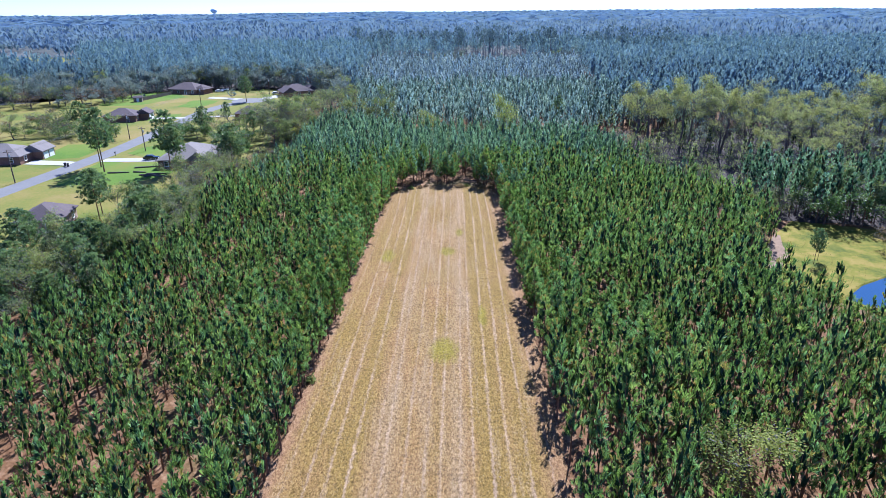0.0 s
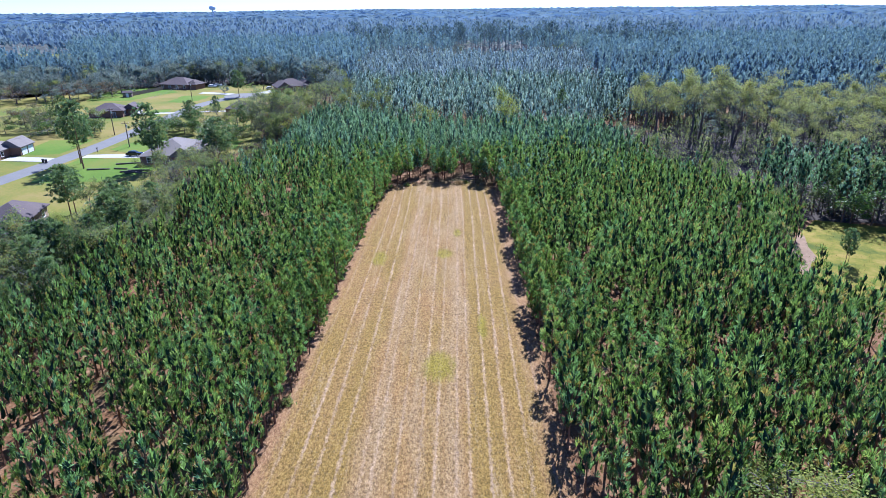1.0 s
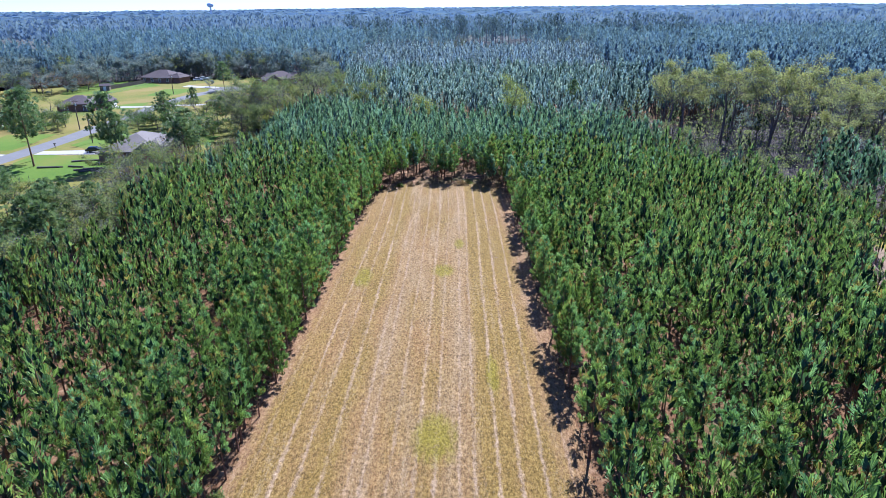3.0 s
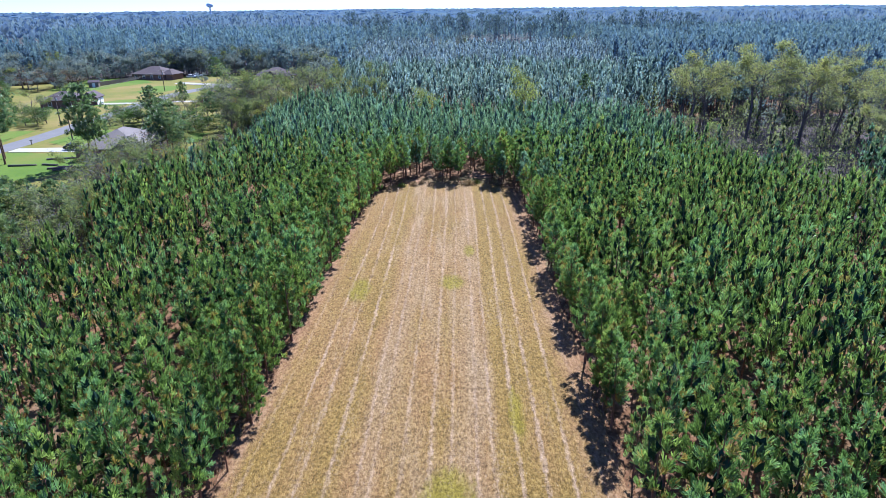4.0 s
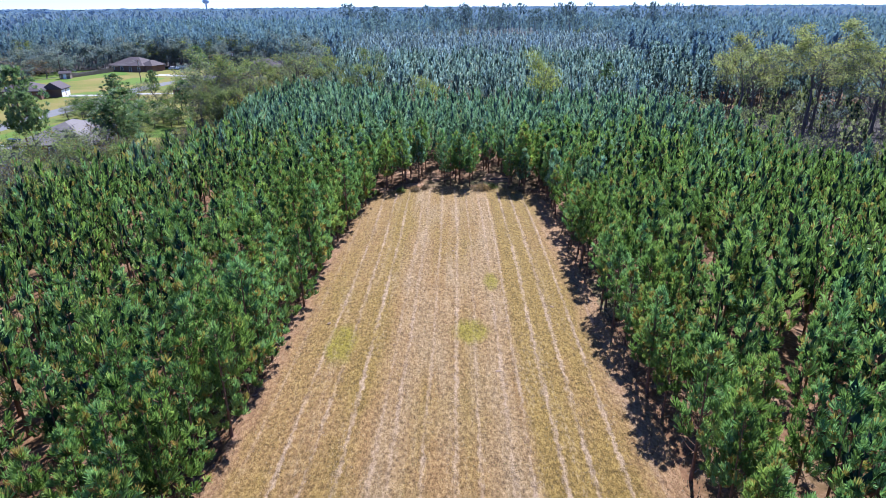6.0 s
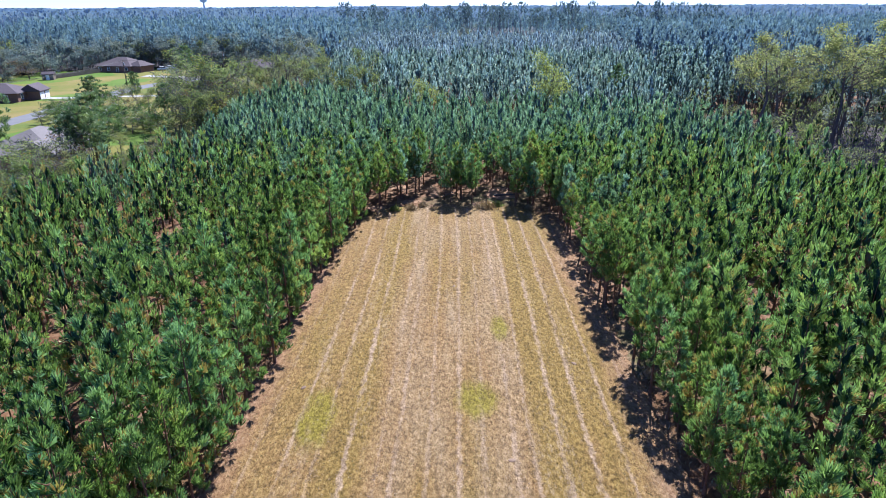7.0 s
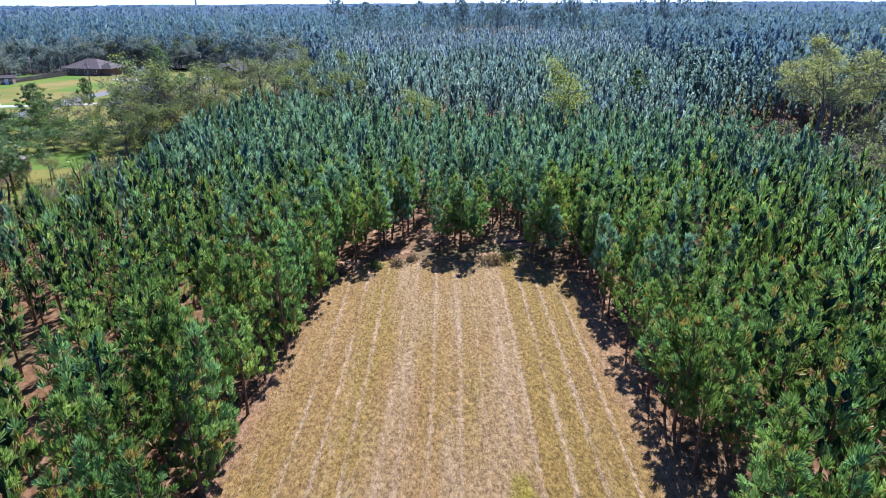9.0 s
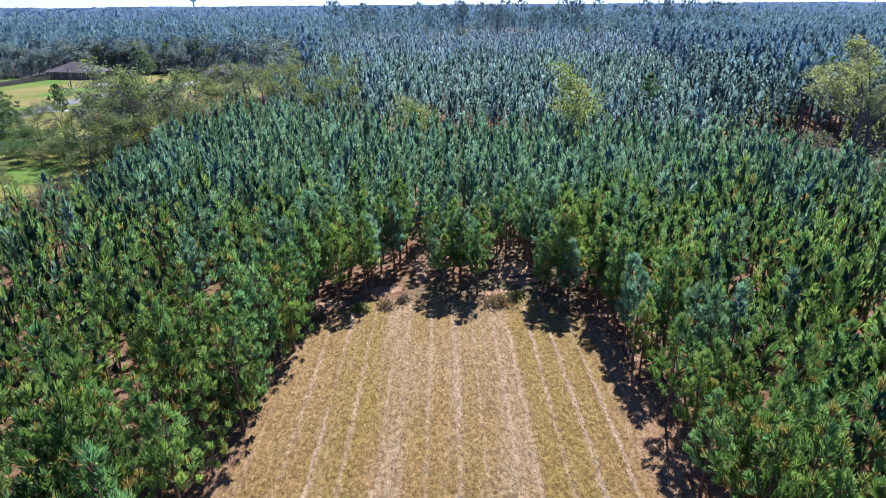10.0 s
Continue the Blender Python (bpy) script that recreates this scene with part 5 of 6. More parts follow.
POLE_PINES = lod_pines(6, 660, 15.5, (1.5, 1.8, 1.3), (0.38, 0.48, 0.3), 5, levels=9, per=4.4, blades=8, length=1.2, width=0.30, spread=0.5, limbs=3)
# tall dark pines behind the pond bank
BANK_PINES = [(68, 125), (78, 120.5), (92, 115), (106, 110), (132, 97), (142, 120), (104, 142), (72, 146)]
x, y, rng = rows_of(66, 142, 96, 146, 3.8, 3.6, 67, 0.9, 0.9)
keep = inside(x, y, BANK_PINES)
stand("pine_wood", POLE_PINES, x[keep], y[keep], rng.uniform(0.7, 0.95, keep.sum()), [M_NEEDLES_HAZE_MID, M_PINE_BARK, M_CROWN_SHADE], "tall dark pines behind the pond bank", "pine wood", 68)
# slim bare-stemmed pines among the yellowing trees
x, y, rng = rows_of(58, 160, 140, 222, 11, 10, 69, 2.5, 2.5)
keep = (x > east_edge(y) + 7) & ~inside(x, y, BANK_PINES)
stand("pine_wood", POLE_PINES, x[keep], y[keep], rng.uniform(0.5, 0.8, keep.sum()), [M_DULL, M_GREY_BARK, M_CROWN_SHADE], "slim grey-stemmed trees of the eastern wood", "wood", 70)
# dense dark pines where the second stand meets the eastern wood
EAST_PINES = [(55, 234), (66, 229), (78, 220), (112, 222), (112, 300), (72, 300), (62, 262)]
x, y, rng = rows_of(50, 115, 215, 305, 3.6, 3.4, 65, 0.9, 0.9)
keep = inside(x, y, EAST_PINES) & (rng.random(len(x)) > 0.1)
stand("pine_wood", POLE_PINES, x[keep], y[keep], rng.uniform(0.75, 1.05, keep.sum()), [M_NEEDLES_HAZE, M_GREY_BARK, M_CROWN_SHADE_MID], "dense dark pines beside the eastern wood", "pine wood", 66)

# tall pines round the far clearing
rng = np.random.default_rng(99)
for i in range(84):
    x = rng.uniform(-80, 200)
    y = rng.uniform(506, 590)
    tall_pine(x, y if not 22 < x < 60 else y + 40, rng.uniform(20, 30), 1700 + i, rng.uniform(0.8, 1.1))

# leafy trees along the far edges of the second plantation
rng = np.random.default_rng(101)
rows = []
for i in range(34):
    if i < 18:
        y = 256 + i * 13 + rng.uniform(-4, 4)
        x = float(np.interp(y, [236, 483], [-42, -59])) - rng.uniform(0, 4)
    else:
        x, y = -60 + (i - 18) * 10.5 + rng.uniform(-3, 3), 500 + rng.uniform(-2, 8)
    rows.append((("olive", "smoky", "bare", "smoky")[i % 4], x, y, rng.uniform(8, 13)))
thicket("undergrowth", rows, "leafy trees at the plantation's far edges", 1040)
for i, (x, y, h) in enumerate([(66, 118, 6), (69, 124, 7), (72, 128, 8), (66, 131, 7), (63, 138, 8), (60, 147, 8), (57, 156, 8), (54, 166, 8), (53, 176, 9), (52, 186, 9), (74, 126, 6), (78, 124.5, 6)]):
    plant(("bare", "olive", "bare")[i % 3], x, y, h, 1850 + i, 1.2, "undergrowth trees of the eastern wood")

# round trees and shrubs at the far clearing's edge, greyed in colour for haze
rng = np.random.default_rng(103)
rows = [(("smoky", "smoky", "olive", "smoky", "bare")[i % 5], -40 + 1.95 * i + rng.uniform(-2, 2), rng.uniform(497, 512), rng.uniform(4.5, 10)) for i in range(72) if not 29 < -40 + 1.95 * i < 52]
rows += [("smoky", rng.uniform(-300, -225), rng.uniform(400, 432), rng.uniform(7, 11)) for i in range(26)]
thicket("undergrowth", rows, "round haze-greyed trees at a far clearing", 1060)


def bank_grass():
    """Uneven tufts on the pond's bank, and pale stones along the shore."""
    rng = np.random.default_rng(104)
    x, y = rng.uniform(52, 118, 14000), rng.uniform(60, 123, 14000)
    m = inside(x, y, [(86 + (p - 86) * 0.93, 84 + (q - 84) * 0.93) for p, q in BANK]) & ~inside(x, y, POND) & (rng.random(14000) < 0.5 + 0.5 * np.sin(x * 0.9 + 2 * np.sin(y * 0.5)) * np.sin(y * 0.7))
    x, y = x[m], y[m]
    n = len(x)
    b = Build().blades(np.c_[x, y, np.full(n, 0.33)], np.c_[rng.normal(0, 0.6, (n, 2)), np.ones(n)], rng.uniform(0.08, 0.2, n), rng.uniform(0.06, 0.14, n), rng)
    tagged(new("bank_grass", b.mesh("bank_grass", M_GRASS_BLADE)), "rank green grass tufts on the pond bank", "grass", kind="stuff")


bank_grass()

# ---------------------------------------------------------------- houses


def box_mesh(name, mat, *boxes):
    b = Build()
    for q in boxes:
        b.box(*q)
    return b.mesh(name, mat)


def hip_roof(name, mat, x0, y0, x1, y1, z, rise, over=0.5, gable=False):
    """A roof with eaves that have thickness; hipped, or gabled along its longer side."""
    x0, y0, x1, y1 = x0 - over, y0 - over, x1 + over, y1 + over
    w, d = x1 - x0, y1 - y0
    b = Build()
    inset = 0.0 if gable else 0.5
    if w >= d:
        r = [(x0 + d * inset, (y0 + y1) / 2, z + rise), (x1 - d * inset, (y0 + y1) / 2, z + rise)]
    else:
        r = [((x0 + x1) / 2, y0 + w * inset, z + rise), ((x0 + x1) / 2, y1 - w * inset, z + rise)]
    v = [(x0, y0, z), (x1, y0, z), (x1, y1, z), (x0, y1, z), (x0, y0, z - 0.2), (x1, y0, z - 0.2), (x1, y1, z - 0.2), (x0, y1, z - 0.2), *r]
    sides = [(4, 5, 1, 0), (5, 6, 2, 1), (6, 7, 3, 2), (7, 4, 0, 3), (7, 6, 5, 4)]
    if w >= d:
        b.add(v, sides + [(0, 1, 9, 8), (2, 3, 8, 9)], [(1, 2, 9), (3, 0, 8)])
    else:
        b.add(v, sides + [(1, 2, 9, 8), (3, 0, 8, 9)], [(0, 1, 8), (2, 3, 9)])
    return b.mesh(name, mat)


def window(parent, x, y, z, w, h, axis, out):
    """A window in a wall: pane, frame and sill. axis: the wall's direction; out: the side it faces."""
    t = 0.06 * out
    if axis == "x":
        pane = box_mesh("pane", M_GLASS, (x - w / 2, min(y, y + t), z, x + w / 2, max(y, y + t), z + h))
        f = [(x - w / 2 - 0.1, min(y, y + 2 * t), z - 0.1, x - w / 2, max(y, y + 2 * t), z + h + 0.1), (x + w / 2, min(y, y + 2 * t), z - 0.1, x + w / 2 + 0.1, max(y, y + 2 * t), z + h + 0.1),
             (x - w / 2, min(y, y + 2 * t), z + h, x + w / 2, max(y, y + 2 * t), z + h + 0.1), (x - w / 2, min(y, y + 1.5 * t), z + h / 2 - 0.03, x + w / 2, max(y, y + 1.5 * t), z + h / 2 + 0.03)]
        s = (x - w / 2 - 0.15, min(y, y + 3 * t), z - 0.18, x + w / 2 + 0.15, max(y, y + 3 * t), z - 0.1)
    else:
        pane = box_mesh("pane", M_GLASS, (min(x, x + t), y - w / 2, z, max(x, x + t), y + w / 2, z + h))
        f = [(min(x, x + 2 * t), y - w / 2 - 0.1, z - 0.1, max(x, x + 2 * t), y - w / 2, z + h + 0.1), (min(x, x + 2 * t), y + w / 2, z - 0.1, max(x, x + 2 * t), y + w / 2 + 0.1, z + h + 0.1),
             (min(x, x + 2 * t), y - w / 2, z + h, max(x, x + 2 * t), y + w / 2, z + h + 0.1), (min(x, x + 1.5 * t), y - w / 2, z + h / 2 - 0.03, max(x, x + 1.5 * t), y + w / 2, z + h / 2 + 0.03)]
        s = (min(x, x + 3 * t), y - w / 2 - 0.15, z - 0.18, max(x, x + 3 * t), y + w / 2 + 0.15, z - 0.1)
    win = part("window", box_mesh("window", M_TRIM, *f), parent, "white window frame")
    part("pane", pane, win)
    part("sill", box_mesh("sill", M_TRIM, s), win)


def house(x, y, turn, w, d, wall, roof, label, rise=2.6, wings=(), garage=None, eave=2.7):
    """A single-storey house about its centre, with wings given as boxes and their roofs."""
    h = new("house")
    h.matrix_basis = pose(x, y, 0, 0, 0, turn)
    tagged(h, label, "house", "houses along the lane")
    boxes = [(-w / 2, -d / 2, w / 2, d / 2)] + [q[:4] for q in wings]
    for i, (x0, y0, x1, y1) in enumerate(boxes):
        part("wall", box_mesh("wall", wall, (x0, y0, -0.05, x1, y1, eave - 0.2 - 0.004 * i)), h)
    part("roof", hip_roof("roof", roof, -w / 2, -d / 2, w / 2, d / 2, eave, rise), h)
    for i, q in enumerate(wings):
        part("roof", hip_roof("roof", roof, *q[:4], eave - 0.01 * (i + 1), q[4], 0.45, bool(q[5])), h)
        if q[5]:
            x0, y0, x1, y1 = q[:4]
            b = Build()
            if x1 - x0 >= y1 - y0:
                for xx in (x0 + 0.01, x1 - 0.01):
                    b.add([(xx, y0, eave - 0.2), (xx, y1, eave - 0.2), (xx, (y0 + y1) / 2, eave + q[4] - 0.45)], (), [(0, 1, 2)])
            else:
                for yy in (y0 + 0.01, y1 - 0.01):
                    b.add([(x0, yy, eave - 0.2), (x1, yy, eave - 0.2), ((x0 + x1) / 2, yy, eave + q[4] - 0.45)], (), [(0, 1, 2)])
            part("gable", b.mesh("gable", wall), h)
    n = max(2, int(w // 4.5))
    for k in range(n):
        xx = -w / 2 + (k + 0.5) * w / n
        if k == n // 2:
            door = part("door", box_mesh("door", M_WOOD, (xx - 0.5, -d / 2 - 0.07, 0.05, xx + 0.5, -d / 2, 2.1)), h)
            part("frame", box_mesh("frame", M_TRIM, (xx - 0.62, -d / 2 - 0.1, 0.05, xx - 0.5, -d / 2, 2.2), (xx + 0.5, -d / 2 - 0.1, 0.05, xx + 0.62, -d / 2, 2.2), (xx - 0.5, -d / 2 - 0.1, 2.1, xx + 0.5, -d / 2, 2.2)), door)
        else:
            window(h, xx, -d / 2, 0.9, 1.1, 1.3, "x", -1)
    for side in (-1, 1):
        for k in range(2):
            window(h, side * w / 2, -d / 4 + k * d / 2, 0.9, 1.1, 1.3, "y", side)
    if garage:
        gx, gy, axis, out = garage
        for k in (-1, 1):
            b = Build()
            for r in range(4):
                z0 = 0.08 + r * 0.54
                if axis == "y":
                    b.box(min(gx, gx + 0.08 * out), gy + k * 1.7 - 1.4, z0, max(gx, gx + 0.08 * out), gy + k * 1.7 + 1.4, z0 + 0.51)
                else:
                    b.box(gx + k * 1.7 - 1.4, min(gy, gy + 0.08 * out), z0, gx + k * 1.7 + 1.4, max(gy, gy + 0.08 * out), z0 + 0.51)
            part("garage_door", b.mesh("garage_door", M_TRIM), h, "white panelled garage door")
    v = Build()
    v.tube([(w * 0.15, d * 0.2, eave + 0.8), (w * 0.15, d * 0.2, eave + rise * 0.75)], [0.06, 0.06], 6)
    part("vent_pipe", v.mesh("vent_pipe", M_METAL), h)
    return h


house(-78, 184.5, 6, 14.5, 18, M_BRICK, M_ROOF_LIGHT, "brick house with a light grey hipped shingle roof", 3.2, wings=((1.5, -10.5, 7.8, -2, 2.5, 1),))
house(-144.5, 356, -14, 18, 13.5, M_BRICK, M_ROOF, "wide brick house under a brown hipped roof", 3.3, wings=((6.5, -5.5, 13, 3, 2.2, 0),))
house(-80.5, 342, 28, 16, 13, M_BRICK, M_ROOF, "brick house with crossed gables and a brown roof", 3.4, wings=((-9, -9, -2, 2, 2.6, 1), (5, -3, 11, 5, 2.2, 1)))
house(-137, 263, 8, 13, 10.5, M_BRICK, M_ROOF, "small dark brick house with a garage wing", 2.6, wings=((5, 0, 10.5, 6.5, 2.0, 1),), garage=(10.5, 3.2, "y", 1))
house(-140, 187, 4, 20, 12.5, M_BRICK, M_ROOF_LIGHT, "brick house with white garage doors by the lane", 2.9, wings=((7, 1, 13, 8.5, 2.2, 1),), garage=(13, 4.8, "y", 1))
house(-86.5, 123.5, 12, 8.6, 10.5, M_BRICK_TAN, M_ROOF, "brick house with a dark hipped roof among trees", 2.6)
house(-83.5, 266, 5, 11, 9, M_BRICK, M_ROOF, "small brown house behind roadside trees", 2.6)
house(41, 524, 0, 15, 9, M_TRIM, M_ROOF_LIGHT, "pale house in a far clearing of the woods", 3.5)


def shed(x, y, turn):
    s = new("garden_shed")
    s.matrix_basis = pose(x, y, 0, 0, 0, turn)
    tagged(s, "small dark timber shed on the lawn", "shed")
    part("wall", box_mesh("wall", M_WOOD, (-2, -1.5, 0, 2, 1.5, 2.1)), s)
    part("roof", hip_roof("roof", M_ROOF, -2, -1.5, 2, 1.5, 2.25, 0.9, 0.25, True), s)
    part("door", box_mesh("door", M_TRIM, (-0.6, -1.56, 0.05, 0.6, -1.5, 1.95)), s)


shed(-157.5, 321, 15)


def fence(x0, y0, x1, y1, h=1.8):
    f = new("board_fence")
    tagged(f, "dark weathered timber privacy fence on the lawn", "fence")
    l = math.hypot(x1 - x0, y1 - y0)
    f.matrix_basis = pose(x0, y0, 0, 0, 0, math.degrees(math.atan2(y1 - y0, x1 - x0)))
    board = box_mesh("board", M_WOOD, (0.01, -0.015, 0.08, 0.29, 0.015, h))
    post = box_mesh("post", M_WOOD, (-0.06, 0.06, 0, 0.06, 0.18, h - 0.1))
    for k in range(int(l / 0.3)):
        part("board", board, f).matrix_basis = pose(k * 0.3, 0, random.uniform(-0.02, 0.02))
    for k in range(int(l / 2.4) + 1):
        part("post", post, f).matrix_basis = pose(k * 2.4, 0, 0)
    for z in (0.4, 1.4):
        part("rail", box_mesh("rail", M_WOOD, (0, 0.016, z, l, 0.06, z + 0.09)), f)


fence(-158, 318, -151.5, 349)


def power_pole(x, y, h, turn):
    p = new("power_pole")
    p.matrix_basis = pose(x, y, 0, 0, 0, turn)
    tagged(p, "dark wooden power pole beside the lane", "power pole", "power poles")
    b = Build().tube([(0, 0, 0), (0, 0, h * 0.5), (0, 0, h)], [0.17, 0.15, 0.12], 8)
    part("pole", b.mesh("pole", M_POLE, True), p)
    part("crossarm", box_mesh("crossarm", M_POLE, (-1.1, 0.13, h - 0.7, 1.1, 0.24, h - 0.56)), p)
    for k in (-1, 0, 1):
        b = Build().tube([(k, 0.18, h - 0.56), (k, 0.18, h - 0.46), (k, 0.18, h - 0.36)], [0.04, 0.07, 0.03], 6)
        part("insulator", b.mesh("insulator", M_METAL), p)
    b = Build().tube([(0.3, 0, h - 2.0), (0.3, 0, h - 1.1)], [0.2, 0.2], 10)
    part("transformer", b.mesh("transformer", M_METAL), p)


POLES = [(-117.5, 160, 9.2), (-114.6, 220.8, 9.4), (-99.5, 200, 8.2), (-119.2, 305, 8.8), (-96, 345, 9)]
for x, y, h in POLES:
    power_pole(x, y, h, 10)


def cable(a, b, sag=0.9):
    a, b = np.array(a, float), np.array(b, float)
    pts = [a + (b - a) * f - np.array((0, 0, sag * 4 * f * (1 - f))) for f in np.linspace(0, 1, 12)]
    tagged(new("power_cable", Build().tube(pts, [0.018] * 12, 4).mesh("power_cable", M_CABLE)), "black power cable slung between poles", "cable", "power cables")


for (xa, ya, ha), (xb, yb, hb) in ((POLES[0], POLES[1]), (POLES[1], POLES[3]), (POLES[3], POLES[4])):
    for k in (-1, 0, 1):
        cable((xa + k * 0.98, ya, ha - 0.36), (xb + k * 0.98, yb, hb - 0.36))
cable((POLES[3][0], POLES[3][1], 8.2), (-145, 347, 3.2), 0.6)
cable((POLES[1][0], POLES[1][1], 8.8), (POLES[2][0], POLES[2][1], 7.8), 0.6)


def car(x, y, turn, paint, label):
    c = new("car")
    c.matrix_basis = pose(x, y, 0.12, 0, 0, turn)
    tagged(c, label, "car")
    prof = [(-2.35, 0.35), (2.3, 0.35), (2.38, 0.62), (2.25, 0.82), (1.25, 0.95), (-2.1, 0.98), (-2.38, 0.85)]
    b = Build()
    n = len(prof)
    v = [(px, s * 0.88, pz) for s in (-1, 1) for px, pz in prof]
    bm = bmesh.new()
    vs = [bm.verts.new(q) for q in v]
    bm.faces.new(vs[:n])
    bm.faces.new(list(reversed(vs[n:])))
    for i in range(n):
        bm.faces.new((vs[i], vs[n + i], vs[n + (i + 1) % n], vs[(i + 1) % n]))
    bmesh.ops.recalc_face_normals(bm, faces=bm.faces[:])
    bmesh.ops.bevel(bm, geom=bm.edges[:], offset=0.07, segments=2, affect="EDGES")
    me = bpy.data.meshes.new("body")
    bm.to_mesh(me)
    bm.free()
    me.materials.append(paint)
    body = part("body", me, c)
    cab = Build().add([(-1.9, -0.78, 0.95), (1.1, -0.78, 0.95), (1.1, 0.78, 0.95), (-1.9, 0.78, 0.95), (-1.45, -0.6, 1.42), (0.3, -0.6, 1.42), (0.3, 0.6, 1.42), (-1.45, 0.6, 1.42)],
                      [(0, 1, 5, 4), (1, 2, 6, 5), (2, 3, 7, 6), (3, 0, 4, 7)])
    part("windows", cab.mesh("windows", M_GLASS), c)
    part("roof", box_mesh("roof", paint, (-1.48, -0.62, 1.40, 0.34, 0.62, 1.46)), c)
    for sx in (-1.45, 1.45):
        for sy in (-0.86, 0.86):
            w = Build().tube([(sx, sy - 0.1, 0.22), (sx, sy + 0.1, 0.22)], [0.33, 0.33], 14)
            wheel = part("wheel", w.mesh("wheel", M_TYRE), c)
            r = Build().tube([(sx, sy + math.copysign(0.08, sy), 0.22), (sx, sy + math.copysign(0.12, sy), 0.22)], [0.2, 0.18], 10)
            part("rim", r.mesh("rim", M_METAL), wheel)
    for sy in (-0.6, 0.6):
        part("headlight", box_mesh("headlight", M_TRIM, (2.3, sy - 0.18, 0.62, 2.42, sy + 0.18, 0.76)), c)


car(-91.8, 187.2, 5, M_CAR, "black saloon car parked on a concrete driveway")
car(-128, 358, 20, M_TRIM, "white car parked beside a house")
car(-127, 364, 20, M_TRIM, "white van parked beside a house")
car(-92.5, 346, 30, M_METAL, "silver car parked beside a house")


def mailbox(x, y):
    m = new("mailbox")
    m.matrix_basis = pose(x, y, 0, 0, 0, 80)
    tagged(m, "dark mailbox on a post by the lane", "mailbox", "mailboxes")
    part("post", box_mesh("post", M_WOOD, (-0.08, -0.08, 0, 0.08, 0.08, 1.05)), m)
    b = Build().tube([(-0.28, 0, 1.2), (0.28, 0, 1.2)], [0.17, 0.17], 10)
    part("box", b.mesh("box", M_CABLE), m)


def bin_(x, y):
    m = new("wheeled_bin")
    m.matrix_basis = pose(x, y, 0.09, 0, 0, 30)
    tagged(m, "dark wheeled refuse bin by the lane", "bin", "wheeled bins")
    b = Build().add([(-0.25, -0.3, 0.06), (0.25, -0.3, 0.06), (0.25, 0.3, 0.06), (-0.25, 0.3, 0.06), (-0.32, -0.38, 1.0), (0.32, -0.38, 1.0), (0.32, 0.38, 1.0), (-0.32, 0.38, 1.0)],
                    [(3, 2, 1, 0), (0, 1, 5, 4), (1, 2, 6, 5), (2, 3, 7, 6), (3, 0, 4, 7)])
    part("body", b.mesh("body", M_CABLE), m)
    part("lid", box_mesh("lid", M_CABLE, (-0.35, -0.42, 1.0, 0.35, 0.42, 1.08)), m)
    for s in (-0.28, 0.28):
        part("wheel", Build().tube([(s - 0.04, 0.36, 0.1), (s + 0.04, 0.36, 0.1)], [0.1, 0.1], 10).mesh("wheel", M_TYRE), m)


mailbox(-106.4, 193.5)
mailbox(-106.2, 275.0)
bin_(-114.6, 179.2)
bin_(-113.4, 178.6)


def water_tower(x, y, h):
    w = new("water_tower")
    w.matrix_basis = pose(x, y, 0)
    tagged(w, "pale blue water tower over the far woods", "water tower")
    part("shaft", Build().tube([(0, 0, 0), (0, 0, 4), (0, 0, h - 12), (0, 0, h - 6)], [5, 2.2, 1.9, 3.6], 16).mesh("shaft", M_TOWER, True), w)
    z = np.linspace(-1, 1, 11)
    part("tank", Build().tube([(0, 0, h - 6 + 6.2 * k) for k in z], [0.3 + 8.2 * math.sqrt(max(0, 1 - k * k)) for k in z], 20).mesh("tank", M_TOWER, True), w)


water_tower(-622, 1790, 47)

# ---------------------------------------------------------------- the field's small things
def windrow(x0, strength, seed):
    rng = np.random.default_rng(seed)
    n = int(128 * 16)
    y = rng.uniform(22, 150, n)
    gate = 0.5 + 0.5 * np.sin(y * 0.11 + seed) * np.sin(y * 0.047 + seed * 2) + 0.35 * np.sin(y * 0.9 + seed) * np.sin(y * 0.37)
    y = y[rng.random(n) < strength * (0.40 + 0.60 * gate)]
    n = len(y)
    wander = 0.10 * np.interp(y, np.arange(20, 152, 1.2), rng.normal(0, 1, 110))
    x = windrow_x(x0, y) + wander + rng.normal(0, 0.13 + 0.07 * (1 - strength), n)
    D = np.c_[rng.normal(0, 0.8, n), rng.normal(0, 1.0, n), rng.uniform(-0.02, 0.12, n)]
    b = Build().blades(np.c_[x, y, rng.uniform(0.10, 0.13, n)], D, rng.uniform(0.10, 0.26, n), rng.uniform(0.025, 0.05, n), rng)
    tagged(new("straw_windrow", b.mesh("straw_windrow", M_WINDROW)), "thin pale line of cut straw along the field", "straw", kind="stuff")


for i, (x0, strength) in enumerate(WINDROWS):
    windrow(x0, strength, 2000 + i)


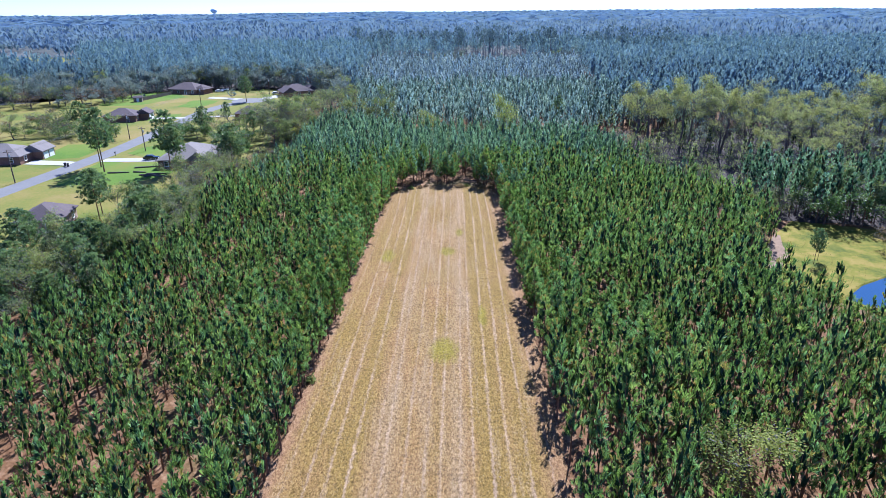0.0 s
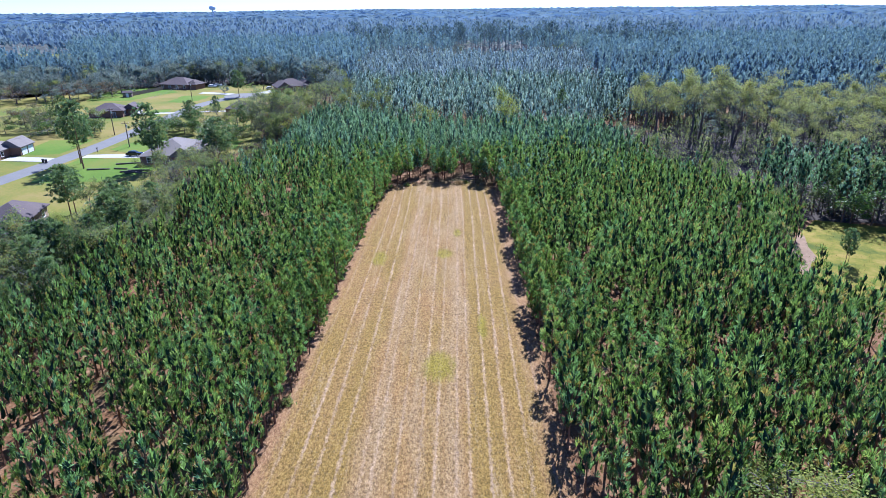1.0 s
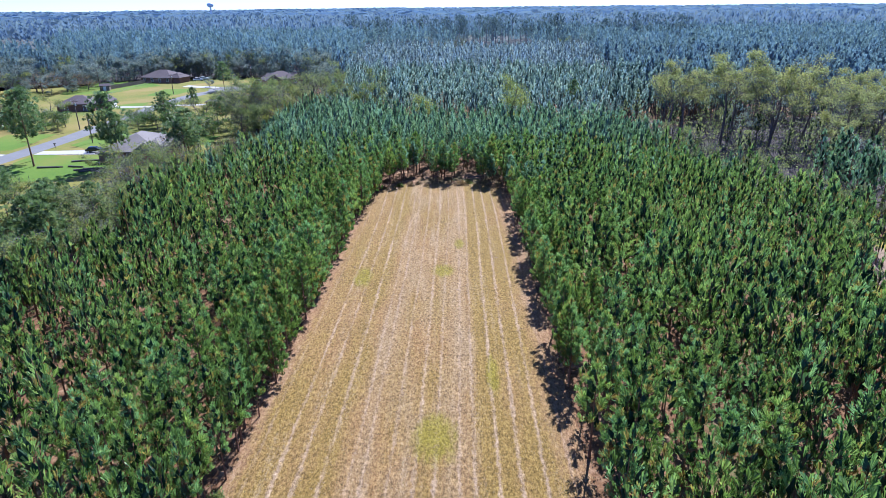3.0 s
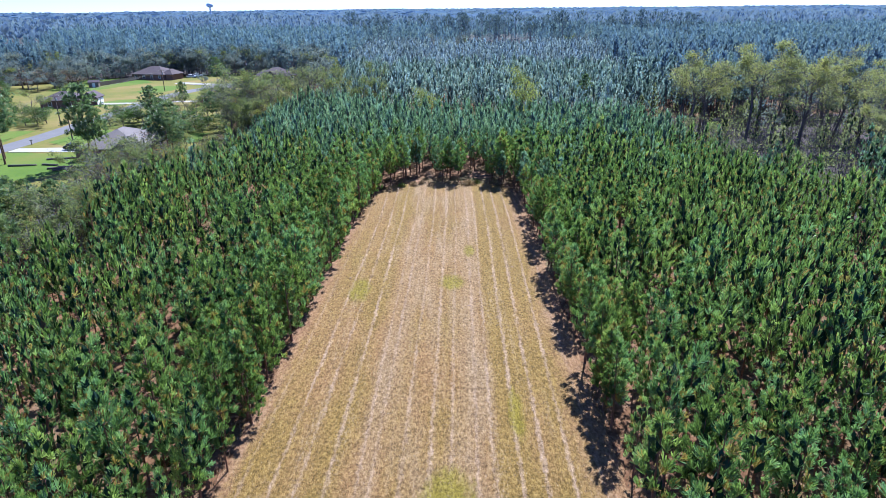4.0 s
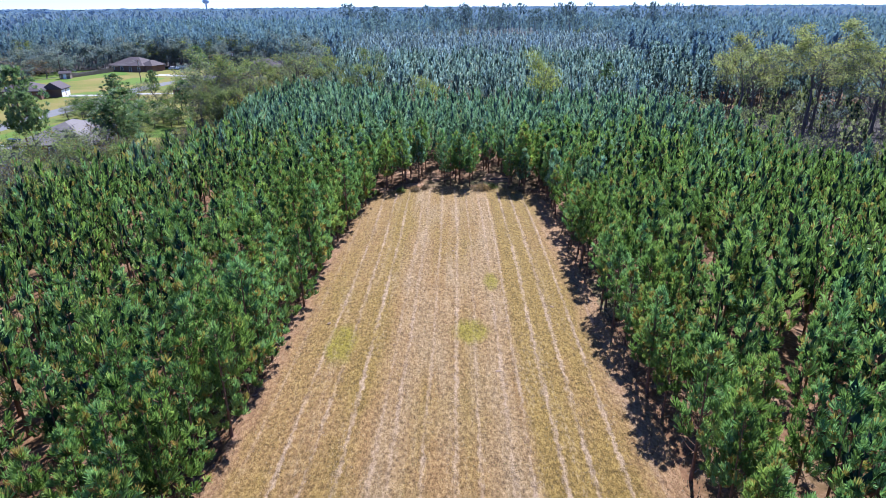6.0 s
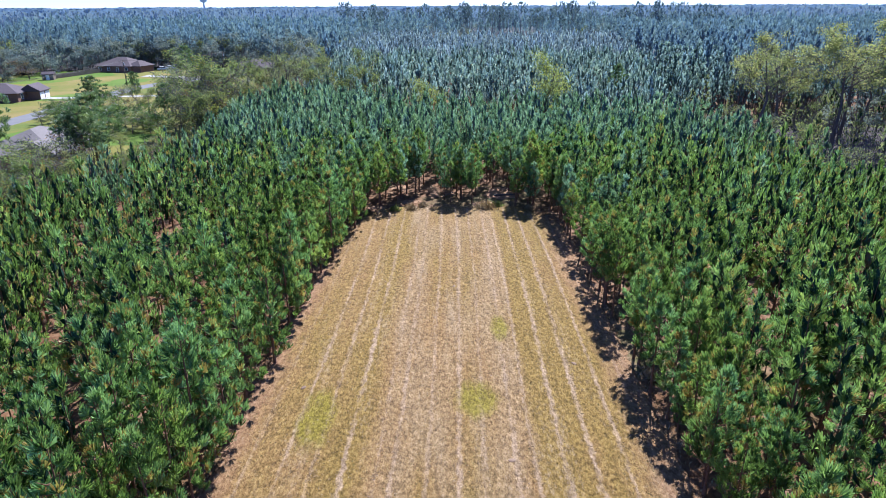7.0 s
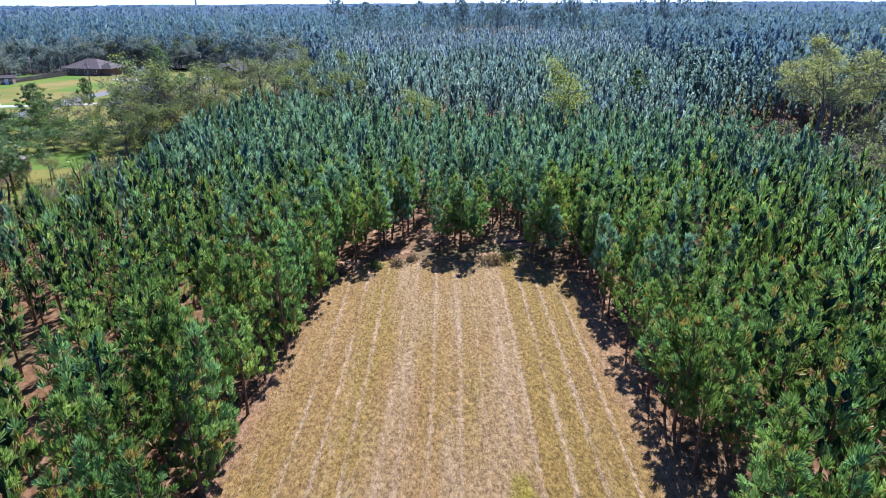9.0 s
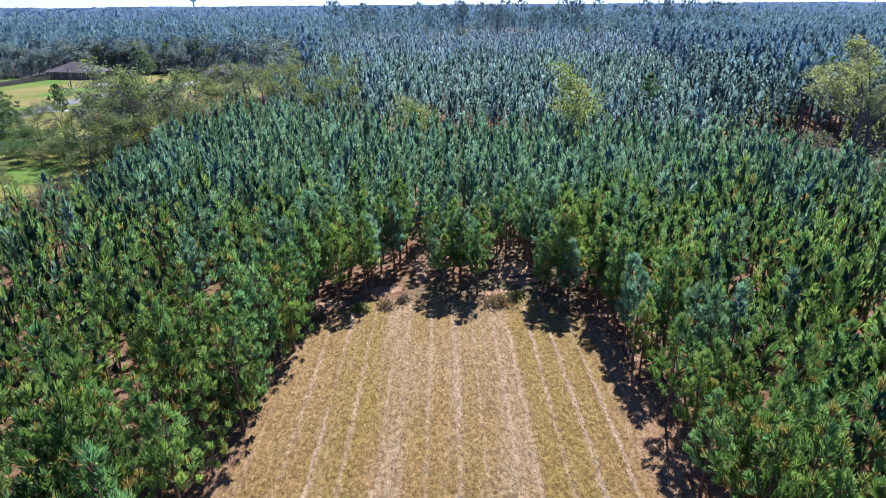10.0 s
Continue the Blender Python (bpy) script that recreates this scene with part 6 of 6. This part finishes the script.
def stubble():
    """Short tufts of cut grass over the whole field, straw and green."""
    for name, mat, n, label, sd in (("stubble", M_STRAW, 30000, "short cut straw stubble", 1), ("grass_tufts", M_GRASS_BLADE, 20000, "short olive grass regrowing in the stubble", 2)):
        rng = np.random.default_rng(3000 + sd)
        y = 35 + (152 - 35) * rng.random(n) ** 0.85
        x = field_left(y) + (field_right(y) - field_left(y)) * rng.random(n)
        d = np.c_[rng.normal(0, 1.0, (n, 2)), rng.uniform(0.1, 0.5, n)]
        b = Build().blades(np.c_[x, y, np.full(n, 0.05)], d, rng.uniform(0.08, 0.22, n), rng.uniform(0.03, 0.07, n), rng)
        tagged(new(name, b.mesh(name, mat)), label, "grass", kind="stuff")


stubble()


def edge_growth():
    """Rank dry grass and brush where the field meets the pines."""
    rng = np.random.default_rng(3100)
    P = []
    for y in np.arange(36, 150, 0.05):
        for f, s in ((field_left, -1), (field_right, 1)):
            if rng.random() < 0.5:
                P.append((float(f(y)) + s * abs(rng.normal(0.2, 0.8)), y, 0))
    for _ in range(1500):
        x = rng.uniform(-12, 13)
        if rng.random() < 0.25 + 0.75 * math.exp(-((x - 5.0) / 2.4) ** 2) or math.sin(x * 1.7) > 0.75:
            P.append((x, 151.3 + abs(rng.normal(0, 2.2)) - 0.02 * x * x, 0))
    P = np.array(P)
    n = len(P)
    D = np.c_[rng.normal(0, 0.5, (n, 2)), np.ones(n)]
    b = Build().blades(P, D, rng.uniform(0.15, 0.42, n), rng.uniform(0.05, 0.11, n), rng)
    tagged(new("rank_grass", b.mesh("rank_grass", M_STRAW)), "tall dry grass along the field's edge", "grass", kind="stuff")


edge_growth()


def brush(name, x, y, r, h, mat, label, seed, n=260, kind=""):
    rng = np.random.default_rng(seed)
    p = np.c_[rng.normal(0, r * 0.4, (n, 2)), np.abs(rng.normal(0, h * 0.4, n))]
    b = Build().blades(p, rng.normal(0, 0.7, (n, 3)) + (0, 0, 0.9), rng.uniform(0.25, 0.55, n), 0.11, rng)
    for _ in range(9):
        a = rng.uniform(0, 6.28)
        b.tube([(0, 0, -0.05), (math.cos(a) * r * 0.5, math.sin(a) * r * 0.5, h * 0.8)], [0.02, 0.008], 3)
    ob = new(name, b.mesh(name, mat))
    ob.matrix_basis = pose(x, y, 0)
    tagged(ob, label, "grass" if kind else "bush", "" if kind else "bushes at the field's edge", kind)


for i, (x, y, r, h) in enumerate([(-5.9, 151.6, 1.0, 0.7), (-8.2, 151.0, 0.8, 0.6), (4.6, 152.4, 0.9, 0.7), (-4.4, 152.8, 0.7, 0.6), (6.4, 153.4, 0.8, 0.5), (-11.8, 149.5, 0.8, 0.6), (10.5, 151.2, 0.8, 0.7), (-16.4, 61.5, 0.8, 0.8),
                                  (-16.2, 127, 0.7, 0.6), (-15.6, 136, 0.6, 0.6), (-16.6, 95, 0.7, 0.6), (15.0, 75, 0.9, 0.8), (14.6, 109, 0.7, 0.6)]):
    brush("bush", x, y, r, h, (M_STRAW, M_OLIVE, M_RUST)[i % 3], ("low clump of dry grass at the field's edge", "low olive bush at the field's edge", "low rusty bush at the field's edge")[i % 3], 3200 + i)


brush("grass_mound", 4.4, 152.2, 1.5, 0.75, M_STRAW, "golden mound of dry grass at the field's end", 3290, 700, "stuff")


def log(x, y, turn, l, r, label):
    rng = np.random.default_rng(int(l * 100))
    pts = [(k * l, rng.normal(0, 0.03), r + 0.0 + rng.normal(0, 0.01)) for k in np.linspace(0, 1, 6)]
    ob = new("fallen_log", Build().tube(pts, [r, r * 0.97, r * 0.9, r * 0.85, r * 0.75, r * 0.6], 8).mesh("fallen_log", M_GREY_BARK, True))
    ob.matrix_basis = pose(x, y, 0, 0, 0, turn)
    tagged(ob, label, "log", "fallen logs")


log(6.2, 158.2, 8, 4.2, 0.14, "grey fallen pine log at the field's end")
log(9.2, 160.5, 120, 3.4, 0.11, "grey fallen pine log among the trees")
log(-1.5, 157.6, 60, 2.6, 0.09, "grey fallen pine log among the trees")
for i, (x, y, tn, l) in enumerate([(-92, 176, 15, 7), (-97, 170, 5, 6), (-90, 171, -8, 4), (-86.5, 167, 20, 5), (-84.5, 165.5, 35, 4.5), (-82, 166.5, -15, 4), (-85, 168.5, 5, 5.5)]):
    log(x, y, tn, l, 0.24, "dark felled trunk lying on the lawn")


def stone(x, y, r, seed):
    rng = np.random.default_rng(seed)
    z = np.linspace(-0.8, 1, 5)
    b = Build().tube([(0, 0, r * (0.45 + 0.4 * k)) for k in z], [r * math.sqrt(max(0.05, 1 - k * k)) * rng.uniform(0.8, 1.2) for k in z], 8)
    ob = new("pale_clod", b.mesh("pale_clod", M_DIRT, True))
    ob.matrix_basis = Matrix.LocRotScale((x, y, 0.04), Euler((0, 0, seed)), (1.5, 1, 0.5))
    tagged(ob, "pale flat clod lying in the stubble", "clod", "pale clods")


for i, (x, y) in enumerate([(-8.7, 68.3), (0.7, 59.7), (3.0, 99.6), (-0.3, 125.8), (9.1, 111), (9.65, 107.4), (-11.9, 107.7), (6.1, 44.2), (2.3, 109.3), (-7.5, 117), (-7.4, 127)]):
    stone(x, y, 0.17 if i in (2, 3, 4, 6) else 0.10, 3300 + i)
